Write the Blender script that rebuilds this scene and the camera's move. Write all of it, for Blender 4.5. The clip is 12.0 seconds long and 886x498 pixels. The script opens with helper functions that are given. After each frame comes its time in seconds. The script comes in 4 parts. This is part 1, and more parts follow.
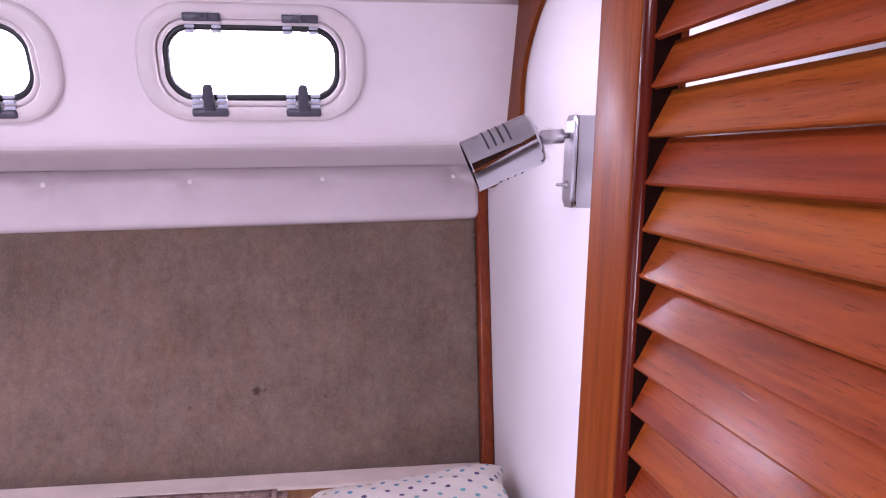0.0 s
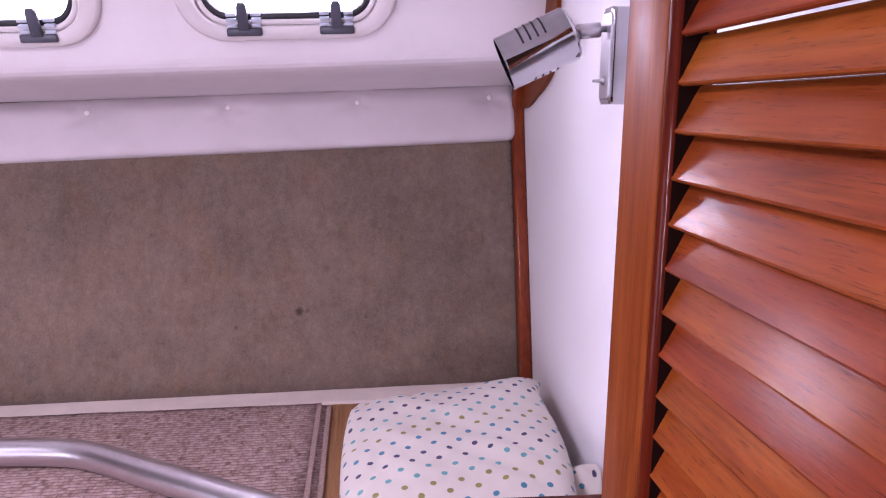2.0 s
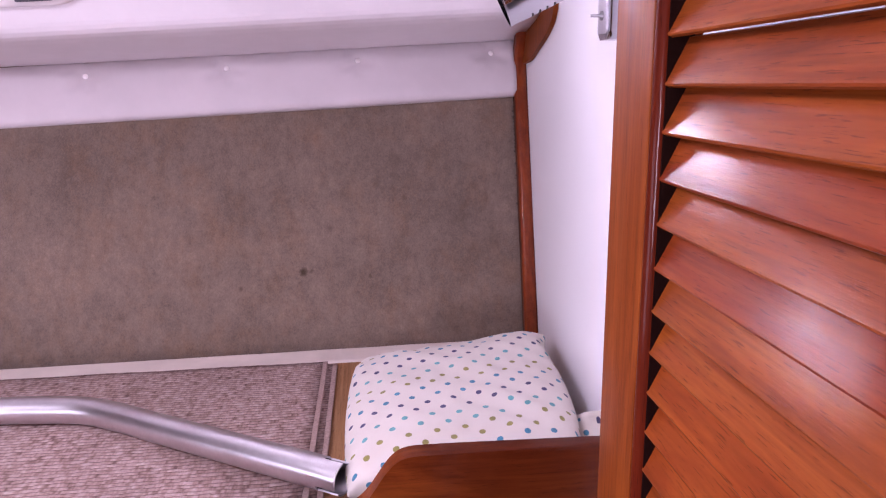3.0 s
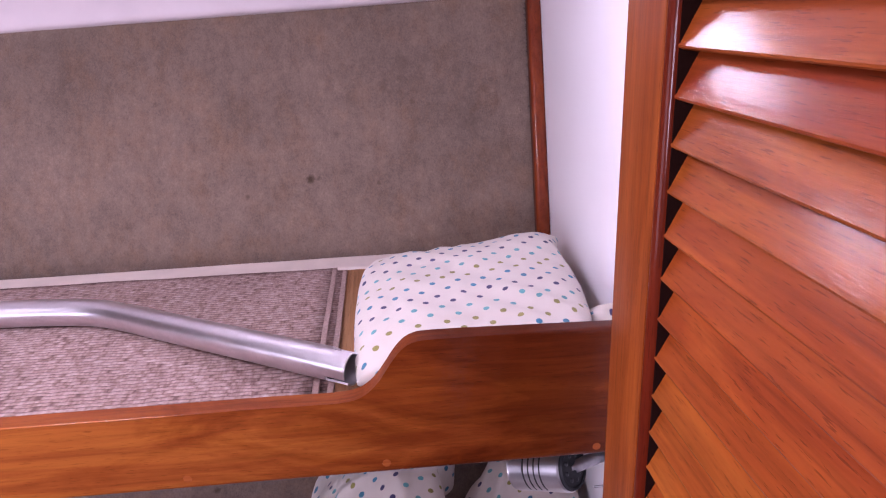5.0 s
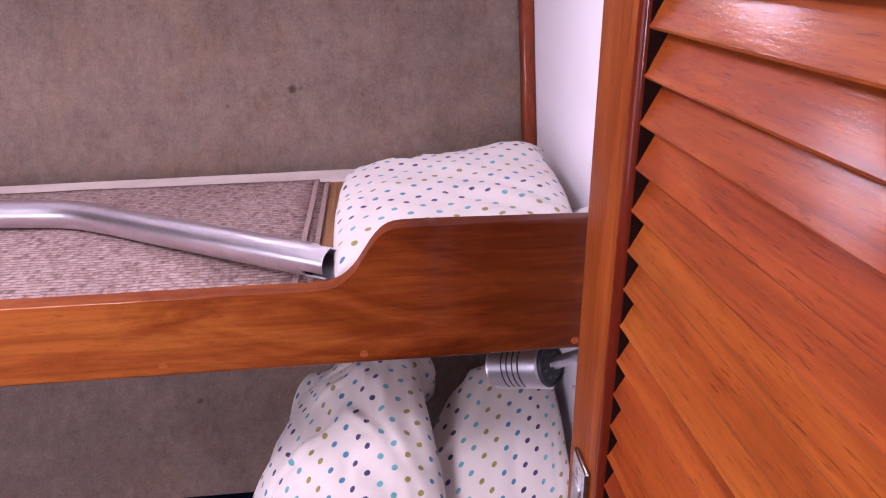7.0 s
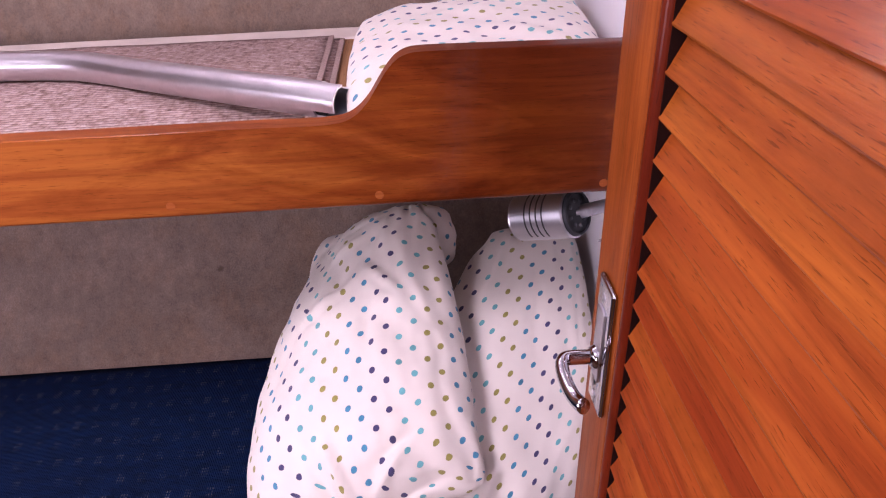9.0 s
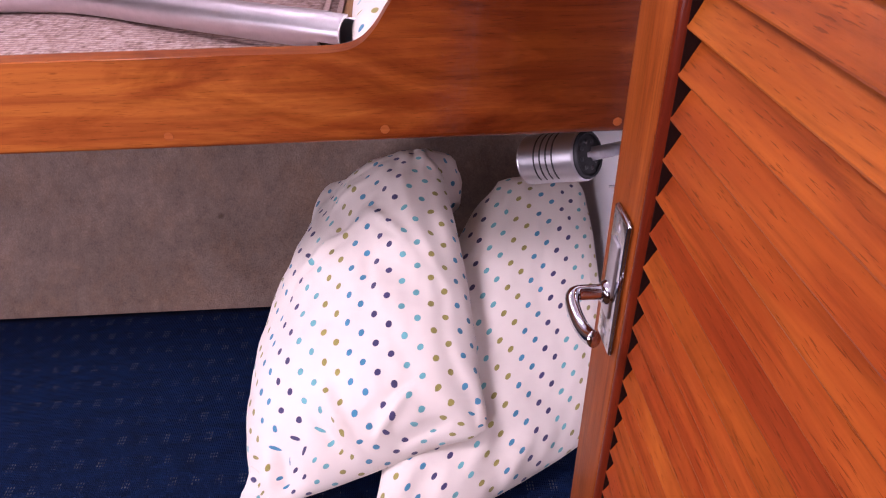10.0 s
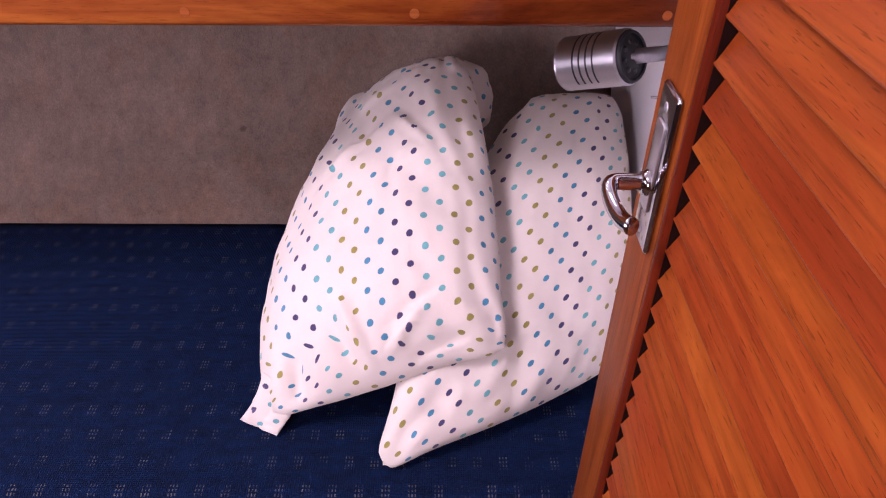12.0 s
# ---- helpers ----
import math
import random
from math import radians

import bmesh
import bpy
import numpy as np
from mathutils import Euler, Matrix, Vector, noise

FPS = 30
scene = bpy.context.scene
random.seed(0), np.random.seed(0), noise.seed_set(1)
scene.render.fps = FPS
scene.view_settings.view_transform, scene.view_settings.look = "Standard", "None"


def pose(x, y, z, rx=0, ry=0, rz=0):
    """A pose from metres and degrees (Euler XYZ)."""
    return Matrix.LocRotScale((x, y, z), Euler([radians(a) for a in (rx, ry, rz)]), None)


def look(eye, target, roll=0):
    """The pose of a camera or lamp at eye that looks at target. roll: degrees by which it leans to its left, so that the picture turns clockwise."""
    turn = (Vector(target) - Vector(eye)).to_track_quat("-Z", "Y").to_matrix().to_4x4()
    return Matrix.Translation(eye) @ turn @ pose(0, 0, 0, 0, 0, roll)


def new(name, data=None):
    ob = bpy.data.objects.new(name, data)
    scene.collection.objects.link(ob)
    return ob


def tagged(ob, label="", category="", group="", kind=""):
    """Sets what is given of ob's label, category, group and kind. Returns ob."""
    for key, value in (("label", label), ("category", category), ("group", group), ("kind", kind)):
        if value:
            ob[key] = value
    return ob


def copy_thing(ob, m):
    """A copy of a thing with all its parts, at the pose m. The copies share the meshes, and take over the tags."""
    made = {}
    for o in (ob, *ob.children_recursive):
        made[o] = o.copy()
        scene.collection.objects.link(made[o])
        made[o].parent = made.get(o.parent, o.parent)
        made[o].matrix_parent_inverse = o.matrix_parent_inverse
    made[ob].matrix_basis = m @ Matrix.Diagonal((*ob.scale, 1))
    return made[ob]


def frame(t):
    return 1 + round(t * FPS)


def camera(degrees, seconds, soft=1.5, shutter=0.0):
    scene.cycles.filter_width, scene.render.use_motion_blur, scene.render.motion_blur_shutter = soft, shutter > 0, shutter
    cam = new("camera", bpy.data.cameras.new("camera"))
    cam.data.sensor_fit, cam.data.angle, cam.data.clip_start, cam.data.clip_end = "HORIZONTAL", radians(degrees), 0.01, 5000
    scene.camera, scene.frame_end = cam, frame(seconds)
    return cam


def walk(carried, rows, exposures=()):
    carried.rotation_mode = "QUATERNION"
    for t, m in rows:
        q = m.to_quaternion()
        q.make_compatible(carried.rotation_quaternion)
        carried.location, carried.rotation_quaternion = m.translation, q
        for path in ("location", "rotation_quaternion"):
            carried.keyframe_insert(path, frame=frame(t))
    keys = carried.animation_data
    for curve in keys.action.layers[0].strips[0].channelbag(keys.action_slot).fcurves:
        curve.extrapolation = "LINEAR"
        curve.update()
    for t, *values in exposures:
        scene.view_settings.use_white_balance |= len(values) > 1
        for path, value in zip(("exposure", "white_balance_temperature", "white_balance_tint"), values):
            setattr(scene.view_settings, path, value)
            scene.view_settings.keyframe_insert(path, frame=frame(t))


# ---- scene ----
cam = camera(65.9, 12.0, 1.15)
PATH = [
    (0, (-0.049, 0.345, 1.791), (0.293, 2.299, 1.54), 1.6),
    (0.5, (-0.062, 0.336, 1.777), (0.239, 2.29, 1.472), 1.6),
    (1, (-0.059, 0.332, 1.761), (0.208, 2.284, 1.414), 1.2),
    (1.5, (-0.052, 0.33, 1.745), (0.192, 2.28, 1.374), 0.7),
    (2, (-0.046, 0.33, 1.728), (0.184, 2.275, 1.324), 0.3),
    (2.5, (-0.038, 0.333, 1.706), (0.179, 2.273, 1.27), -0.3),
    (3, (-0.032, 0.327, 1.681), (0.169, 2.261, 1.21), -0.9),
    (3.5, (-0.03, 0.329, 1.665), (0.139, 2.254, 1.149), -1.6),
    (5.3, (-0.023, 0.34, 1.587), (0.13, 2.219, 0.919), -2.0),
    (5.5, (-0.022, 0.339, 1.578), (0.136, 2.213, 0.9), -1.9),
    (6, (-0.019, 0.339, 1.563), (0.158, 2.197, 0.843), -1.4),
    (6.5, (-0.014, 0.334, 1.548), (0.169, 2.177, 0.794), -1.0),
    (7, (-0.013, 0.328, 1.522), (0.159, 2.155, 0.727), -1.0),
    (9, (-0.007, 0.339, 1.42), (0.077, 2.043, 0.377), -2.1),
    (9.5, (-0.011, 0.34, 1.395), (0.06, 2.013, 0.303), -1.8),
    (10, (-0.014, 0.341, 1.375), (0.061, 1.994, 0.252), -1.1),
    (10.5, (-0.018, 0.335, 1.359), (0.047, 1.978, 0.221), -0.3),
    (11, (-0.019, 0.335, 1.337), (0.01, 1.96, 0.17), 0.2),
    (11.5, (-0.015, 0.339, 1.312), (-0.01, 1.937, 0.109), 0.3),
    (12, (-0.014, 0.342, 1.293), (-0.013, 1.917, 0.061), 0.2),
]
EXPOSURES = [(0.0, -0.2, 5850.0, 40.0), (1.5, -0.25, 5750.0, 42.0), (2.5, -0.25, 5900.0, 43.0), (3.5, 0.1, 5900.0, 44.0), (5.5, 0.04, 5850.0, 44.0), (7.0, 0.12, 5950.0, 43.0), (9.5, 0.22, 6200.0, 42.0), (10.5, 0.27, 6250.0, 43.0), (12.0, 0.16, 6350.0, 46.0)]
walk(cam, [(t, look(eye, target, roll)) for t, eye, target, roll in PATH], EXPOSURES)

# ---- light ----
world = bpy.data.worlds.new("sky")
scene.world = world
world.use_nodes = True
_nt = world.node_tree
_sky = _nt.nodes.new("ShaderNodeTexSky")
_sky.sky_type = "NISHITA"
_sky.sun_disc = False
_sky.dust_density, _sky.air_density = 4.0, 0.7
_sky.sun_elevation, _sky.sun_rotation = radians(48), radians(90)
_nt.links.new(_sky.outputs[0], _nt.nodes["Background"].inputs[0])
_nt.nodes["Background"].inputs[1].default_value = 0.15

sun = new("sun", bpy.data.lights.new("sun", "SUN"))
sun.data.energy, sun.data.angle, sun.data.color = 1.2, radians(12), (1.0, 0.96, 0.9)
sun.matrix_world = look((3.0, 0.0, 3.4), (0.0, 0.0, 0.0))


def sky_lamp(x, y, z, target, w, h, power, colour=(1.0, 0.98, 0.97)):
    """Daylight that falls in through an opening."""
    la = new("daylight", bpy.data.lights.new("daylight", "AREA"))
    la.data.shape, la.data.size, la.data.size_y, la.data.energy, la.data.color = "RECTANGLE", w, h, power, colour
    la.matrix_world = look((x, y, z), target)
    return la


WEST = -1.95
HATCH = (-1.02, 0.40, 0.46, 0.46)   # centre x, y, size
sky_lamp(HATCH[0], HATCH[1], 2.235, (HATCH[0], HATCH[1], 0), 0.44, 0.44, 35.0)
OPENING = (0.32, 1.08, 1.10, 0.90)  # unseen opening added in the forward wall for light: centre y, centre z, width, height
sky_lamp(WEST + 0.02, OPENING[0], OPENING[1], (0.2, OPENING[0] + 0.30, 0.95), 1.02, 0.84, 12.0)
AFT = (-1.08, 1.36, 0.46, 0.56)  # unseen opening added in the aft wall for light: centre x, centre z, width, height
sky_lamp(AFT[0], -0.93, AFT[1], (0.0, 1.5, 0.95), 0.44, 0.54, 27.0)
for cx, cz in ((-0.195, 1.992), (-0.789, 1.966)):  # just outside the panes of the two ports
    sky_lamp(cx, 1.905, cz, (cx + 0.15, 0.6, 1.40), 0.32, 0.13, 3.4)


# ---- materials ----
def nodes_of(name, rough=0.5, metal=0.0):
    m = bpy.data.materials.new(name)
    m.use_nodes = True
    nt = m.node_tree
    b = nt.nodes["Principled BSDF"]
    b.inputs["Roughness"].default_value = rough
    b.inputs["Metallic"].default_value = metal
    return m, nt, b


def node(nt, kind, ins=None, **props):
    n = nt.nodes.new(kind)
    for k, v in props.items():
        setattr(n, k, v)
    for k, v in (ins or {}).items():
        if hasattr(v, "links"):
            nt.links.new(v, n.inputs[k])
        else:
            n.inputs[k].default_value = v
    return n


def calc(nt, op, a, b=None, c=None):
    ins = {0: a}
    if b is not None:
        ins[1] = b
    if c is not None:
        ins[2] = c
    return node(nt, "ShaderNodeMath", ins, operation=op).outputs[0]


def place(nt, scale=(1, 1, 1), source="Object", shift=None):
    v = node(nt, "ShaderNodeTexCoord").outputs[source]
    if shift is not None:
        v = node(nt, "ShaderNodeVectorMath", {0: v, 1: shift}, operation="ADD").outputs[0]
    return node(nt, "ShaderNodeMapping", {"Vector": v, "Scale": scale}).outputs[0]


def grainy(nt, vec, scale, detail=4.0, rough=0.55, distort=0.0):
    return node(nt, "ShaderNodeTexNoise", {"Vector": vec, "Scale": scale, "Detail": detail, "Roughness": rough, "Distortion": distort}).outputs["Fac"]


def ramp(nt, fac, stops):
    n = node(nt, "ShaderNodeValToRGB", {"Fac": fac})
    e = n.color_ramp.elements
    while len(e) < len(stops):
        e.new(0.5)
    for el, (p, c) in zip(e, stops):
        el.position, el.color = p, (*c, 1)
    return n.outputs["Color"]


def blend(nt, fac, a, b, mode="MIX"):
    n = nt.nodes.new("ShaderNodeMix")
    n.data_type, n.blend_type = "RGBA", mode
    for i, v in ((0, fac), (6, a), (7, b)):
        if hasattr(v, "links"):
            nt.links.new(v, n.inputs[i])
        else:
            n.inputs[i].default_value = (*v, 1) if isinstance(v, tuple) else v
    return n.outputs[2]


def bumped(nt, b, height, strength, dist=0.002):
    n = node(nt, "ShaderNodeBump", {"Height": height, "Strength": strength, "Distance": dist})
    nt.links.new(n.outputs[0], b.inputs["Normal"])


def wood(name, dark, mid, light, axis, rough=0.34, coat=0.45, coat_rough=0.12, scale=1.0, flecks=0.45, vary=0.2, end_shade=0.0, streaks=0.45):
    """Varnished timber with the grain along one axis of the piece."""
    m, nt, b = nodes_of(name, rough)
    b.inputs["Specular IOR Level"].default_value = 0.04
    rnd = node(nt, "ShaderNodeObjectInfo").outputs["Random"]
    off = node(nt, "ShaderNodeCombineXYZ", {0: calc(nt, "MULTIPLY", rnd, 3.1), 1: calc(nt, "MULTIPLY", rnd, 7.7), 2: calc(nt, "MULTIPLY", rnd, 5.3)}).outputs[0]
    long = [13.0 * scale] * 3
    long[axis] = 1.3 * scale
    streak = [95.0 * scale] * 3
    streak[axis] = 3.0 * scale
    fine = [520.0] * 3
    fine[axis] = 30.0
    broad = grainy(nt, place(nt, tuple(long), shift=off), 2.0, 5, 0.6, 1.2)
    lines = grainy(nt, place(nt, tuple(streak), shift=off), 1.5, 4, 0.6, 0.5)
    pores = grainy(nt, place(nt, tuple(fine), shift=off), 1.5, 2, 0.6)
    c = ramp(nt, broad, [(0.24, dark), (0.48, mid), (0.78, light)])
    c = blend(nt, streaks, c, ramp(nt, lines, [(0.28, (0.34, 0.28, 0.24)), (0.5, (1.0, 1.0, 1.0)), (0.75, (1.36, 1.38, 1.25))]), "MULTIPLY")
    fleck = ramp(nt, pores, [(0.32, (1, 1, 1)), (0.39, (0, 0, 0))])
    c = blend(nt, calc(nt, "MULTIPLY", fleck, flecks), c, tuple(x * 0.30 for x in dark))
    wear = grainy(nt, place(nt, (3.0, 3.0, 3.0), shift=off), 2.0, 4, 0.7)
    c = blend(nt, calc(nt, "MULTIPLY", ramp(nt, wear, [(0.45, (0, 0, 0)), (0.75, (1, 1, 1))]), 0.22), c, light)
    # cloudy timber tone plus painted shade: colour darkens along the axis towards its + end
    if end_shade:
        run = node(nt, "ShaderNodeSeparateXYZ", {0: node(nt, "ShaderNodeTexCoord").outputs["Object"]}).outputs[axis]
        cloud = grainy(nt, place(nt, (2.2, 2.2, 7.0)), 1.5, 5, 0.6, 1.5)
        shade_tone = ramp(nt, calc(nt, "ADD", calc(nt, "MULTIPLY", run, -0.75), calc(nt, "MULTIPLY_ADD", cloud, 0.9, -0.05)), [(0.24, (0.36, 0.22, 0.17)), (0.44, (0.74, 0.62, 0.56)), (0.70, (1.25, 1.42, 1.45))])
        c = blend(nt, end_shade, c, shade_tone, "MULTIPLY")
    hsv = node(nt, "ShaderNodeHueSaturation", {"Color": c, "Hue": calc(nt, "MULTIPLY_ADD", rnd, 0.013, 0.4935), "Saturation": 1.0, "Value": calc(nt, "MULTIPLY_ADD", rnd, vary, 0.93 - vary * 0.5)})
    nt.links.new(hsv.outputs[0], b.inputs["Base Color"])
    nt.links.new(calc(nt, "MULTIPLY_ADD", wear, 0.22, rough - 0.11), b.inputs["Roughness"])
    b.inputs["Coat Weight"].default_value = coat
    b.inputs["Coat Roughness"].default_value = coat_rough
    speck = [300.0] * 3
    speck[axis] = 36.0
    dimple = grainy(nt, place(nt, tuple(speck), shift=off), 1.0, 3, 0.65)
    bumped(nt, b, calc(nt, "ADD", calc(nt, "MULTIPLY", dimple, 0.75), calc(nt, "ADD", calc(nt, "MULTIPLY", pores, 0.15), calc(nt, "MULTIPLY", lines, 0.25))), 0.22, 0.0009)
    nt.links.new(b.inputs["Normal"].links[0].from_socket, b.inputs["Coat Normal"])
    return m


TEAK_D, TEAK_M, TEAK_L = (0.115, 0.0170, 0.0032), (0.205, 0.0365, 0.0054), (0.30, 0.071, 0.0092)
slat_wood = wood("varnished_slat_teak", TEAK_D, TEAK_M, TEAK_L, 1, 0.5, 0.33, 0.15, 1.0, 0.5, 0.2)
stile_wood = wood("varnished_stile_teak", (0.125, 0.0205, 0.004), (0.18, 0.033, 0.006), (0.24, 0.052, 0.0095), 2, 0.5, 0.14, 0.25, 1.6, 0.4)
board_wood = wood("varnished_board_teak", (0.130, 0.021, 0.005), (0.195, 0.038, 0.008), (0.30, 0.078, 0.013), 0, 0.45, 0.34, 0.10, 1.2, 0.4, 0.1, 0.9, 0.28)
trim_wood = wood("varnished_trim_teak", (0.13, 0.021, 0.005), (0.19, 0.034, 0.008), (0.27, 0.060, 0.014), 2, 0.4, 0.4, 0.15)
bead_wood = wood("dark_bead_teak", (0.060, 0.007, 0.002), (0.100, 0.013, 0.003), (0.14, 0.02, 0.005), 2, 0.4, 0.25, 0.12)
plug_wood = wood("pale_plug", (0.22, 0.052, 0.011), (0.28, 0.076, 0.017), (0.33, 0.10, 0.026), 0, 0.45, 0.3)
ply_wood = wood("plain_plywood", (0.28, 0.135, 0.06), (0.36, 0.18, 0.085), (0.42, 0.23, 0.12), 1, 0.55, 0.0)


def plain(name, colour, rough=0.5, metal=0.0, var=0.06, scale=8.0, bump=0.05, bump_scale=300.0, coat=0.0):
    m, nt, b = nodes_of(name, rough, metal)
    v = grainy(nt, place(nt), scale, 5, 0.6)
    lo, hi = tuple(x * (1 - var) for x in colour), tuple(min(1, x * (1 + var)) for x in colour)
    nt.links.new(ramp(nt, v, [(0.3, lo), (0.7, hi)]), b.inputs["Base Color"])
    nt.links.new(calc(nt, "MULTIPLY_ADD", v, 0.16, rough - 0.08), b.inputs["Roughness"])
    if bump:
        bumped(nt, b, grainy(nt, place(nt), bump_scale, 2), bump, 0.0006)
    b.inputs["Coat Weight"].default_value = coat
    return m


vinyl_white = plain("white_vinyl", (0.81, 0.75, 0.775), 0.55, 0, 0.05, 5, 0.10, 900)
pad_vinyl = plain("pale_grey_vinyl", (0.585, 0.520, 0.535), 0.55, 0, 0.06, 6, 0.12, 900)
panel_white = plain("white_laminate", (0.88, 0.86, 0.89), 0.38, 0, 0.02, 3, 0.03, 200)
cream_frame = plain("cream_plastic", (0.74, 0.68, 0.68), 0.4, 0, 0.03, 4, 0.03, 200)
strip_white = plain("cream_paint", (0.70, 0.60, 0.535), 0.5, 0, 0.08, 14, 0.06, 150)
ceiling_white = plain("ceiling_white", (0.78, 0.76, 0.77), 0.6, 0, 0.03, 4, 0.06, 400)
gelcoat = plain("grey_gelcoat", (0.62, 0.60, 0.60), 0.35, 0, 0.04, 5, 0.0)
sole_wood = wood("sole_teak", (0.035, 0.012, 0.005), (0.055, 0.021, 0.008), (0.085, 0.036, 0.015), 0, 0.5, 0.15)
gasket_black = plain("black_gasket", (0.012, 0.012, 0.016), 0.45, 0, 0.2, 30, 0.05)
latch_grey = plain("dark_grey_plastic", (0.075, 0.075, 0.10), 0.4, 0, 0.1, 30, 0.05)
latch_pale = plain("pale_plastic", (0.55, 0.58, 0.68), 0.35, 0, 0.05, 30, 0.0)
liner_black = plain("black_rubber", (0.01, 0.01, 0.012), 0.6, 0, 0.2, 60, 0.1)
button_cream = plain("cream_button", (0.88, 0.82, 0.82), 0.45, 0, 0.03, 20, 0.0)
# near-black colour that paints the shade in the door's rebates
recess_shade = plain("shaded_recess", (0.012, 0.004, 0.003), 0.9, 0, 0.2, 40, 0.0)
recess_shade.node_tree.nodes["Principled BSDF"].inputs["Specular IOR Level"].default_value = 0.03
cap_dark = plain("dark_lamp_cap", (0.016, 0.016, 0.019), 0.6, 0, 0.2, 60, 0.0)
cap_dark.node_tree.nodes["Principled BSDF"].inputs["Specular IOR Level"].default_value = 0.25
steel_dark = plain("shaded_metal", (0.30, 0.29, 0.31), 0.35, 0.8, 0.2, 60, 0.0)


def metal(name, colour, rough, streak_axis=None, amount=0.12):
    m, nt, b = nodes_of(name, rough, 1.0)
    sc = [120.0] * 3
    if streak_axis is not None:
        sc[streak_axis] = 4.0
    v = grainy(nt, place(nt, tuple(sc)), 1.5, 4, 0.6)
    smudge = grainy(nt, place(nt), 18.0, 4, 0.7)
    nt.links.new(ramp(nt, smudge, [(0.3, tuple(c * 0.86 for c in colour)), (0.7, colour)]), b.inputs["Base Color"])
    r = calc(nt, "MULTIPLY_ADD", v, amount, rough - amount * 0.5)
    nt.links.new(calc(nt, "MULTIPLY_ADD", smudge, amount, r), b.inputs["Roughness"])
    return m


chrome = metal("worn_chrome", (0.50, 0.49, 0.52), 0.06, None, 0.05)
satin_steel = metal("satin_steel", (0.62, 0.60, 0.64), 0.26, None, 0.14)
lamp_steel = metal("worn_lamp_steel", (0.47, 0.46, 0.49), 0.27, None, 0.14)
aluminium = metal("brushed_aluminium", (0.80, 0.77, 0.81), 0.30, 0, 0.04)

glass, _g, _b = nodes_of("clear_pane", 0.02)
_b.inputs["Transmission Weight"].default_value = 1.0
_b.inputs["IOR"].default_value = 1.1


def carpet_material(name, base, spots):
    """Short hull carpet: fine pile, blotches, rusty tinges and a few small stains at fixed places (x, z, radius, strength)."""
    m, nt, b = nodes_of(name, 0.95)
    b.inputs["Specular IOR Level"].default_value = 0.15
    co = place(nt)
    blot = grainy(nt, co, 3.5, 5, 0.65)
    rust = grainy(nt, place(nt, (1, 1, 0.6), shift=(3.3, 1.7, 0.4)), 11.0, 6, 0.75)
    pile = grainy(nt, place(nt, (1, 1, 0.7)), 260.0, 4, 0.75)
    c = ramp(nt, blot, [(0.3, tuple(x * 0.74 for x in base)), (0.7, tuple(x * 1.2 for x in base))])
    c = blend(nt, calc(nt, "MULTIPLY", ramp(nt, rust, [(0.46, (0, 0, 0)), (0.72, (1, 1, 1))]), 0.45), c, (base[0] * 1.1, base[1] * 0.82, base[2] * 0.55))
    tuft = grainy(nt, place(nt, (1, 1, 0.8)), 55.0, 5, 0.75)
    brushed = grainy(nt, place(nt, (1, 1, 0.35), shift=(0.9, 2.1, 5.0)), 32.0, 5, 0.7, 0.3)
    c = blend(nt, 0.4, c, ramp(nt, brushed, [(0.34, (0.70, 0.69, 0.68)), (0.52, (1.0, 1.0, 1.0)), (0.72, (1.2, 1.2, 1.22))]), "MULTIPLY")
    c = blend(nt, 0.6, c, ramp(nt, tuft, [(0.3, (0.72, 0.70, 0.68)), (0.7, (1.22, 1.2, 1.18))]), "MULTIPLY")
    c = blend(nt, 0.55, c, ramp(nt, pile, [(0.3, (0.55, 0.55, 0.55)), (0.7, (1.25, 1.25, 1.25))]), "MULTIPLY")
    sep = node(nt, "ShaderNodeSeparateXYZ", {0: node(nt, "ShaderNodeTexCoord").outputs["Object"]})
    wob = calc(nt, "MULTIPLY_ADD", grainy(nt, co, 90.0, 2), 0.014, -0.007)
    for x, z, r, k in spots:
        dx = calc(nt, "ADD", calc(nt, "SUBTRACT", sep.outputs[0], x), wob)
        dz = calc(nt, "SUBTRACT", sep.outputs[2], z)
        d = calc(nt, "SQRT", calc(nt, "ADD", calc(nt, "POWER", dx, 2.0), calc(nt, "POWER", dz, 2.0)))
        f = calc(nt, "MULTIPLY", calc(nt, "SUBTRACT", 1.0, node(nt, "ShaderNodeMapRange", {"Value": d, "From Min": r * 0.4, "From Max": r * 1.2}).outputs[0]), k)
        c = blend(nt, f, c, (0.045, 0.028, 0.014))
    nt.links.new(c, b.inputs["Base Color"])
    b.inputs["Sheen Weight"].default_value = 0.25
    bumped(nt, b, calc(nt, "ADD", pile, calc(nt, "MULTIPLY", tuft, 1.2)), 0.8, 0.003)
    return m


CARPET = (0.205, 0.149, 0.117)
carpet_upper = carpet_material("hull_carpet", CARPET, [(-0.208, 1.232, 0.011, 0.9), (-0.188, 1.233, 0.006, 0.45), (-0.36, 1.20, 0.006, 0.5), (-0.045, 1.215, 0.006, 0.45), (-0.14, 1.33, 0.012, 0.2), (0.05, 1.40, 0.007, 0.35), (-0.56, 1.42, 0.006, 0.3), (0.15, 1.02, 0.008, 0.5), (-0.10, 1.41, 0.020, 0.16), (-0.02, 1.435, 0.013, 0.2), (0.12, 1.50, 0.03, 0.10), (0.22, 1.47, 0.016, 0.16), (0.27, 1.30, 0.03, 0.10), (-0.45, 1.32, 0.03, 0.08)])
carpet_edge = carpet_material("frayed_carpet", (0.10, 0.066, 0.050), [])
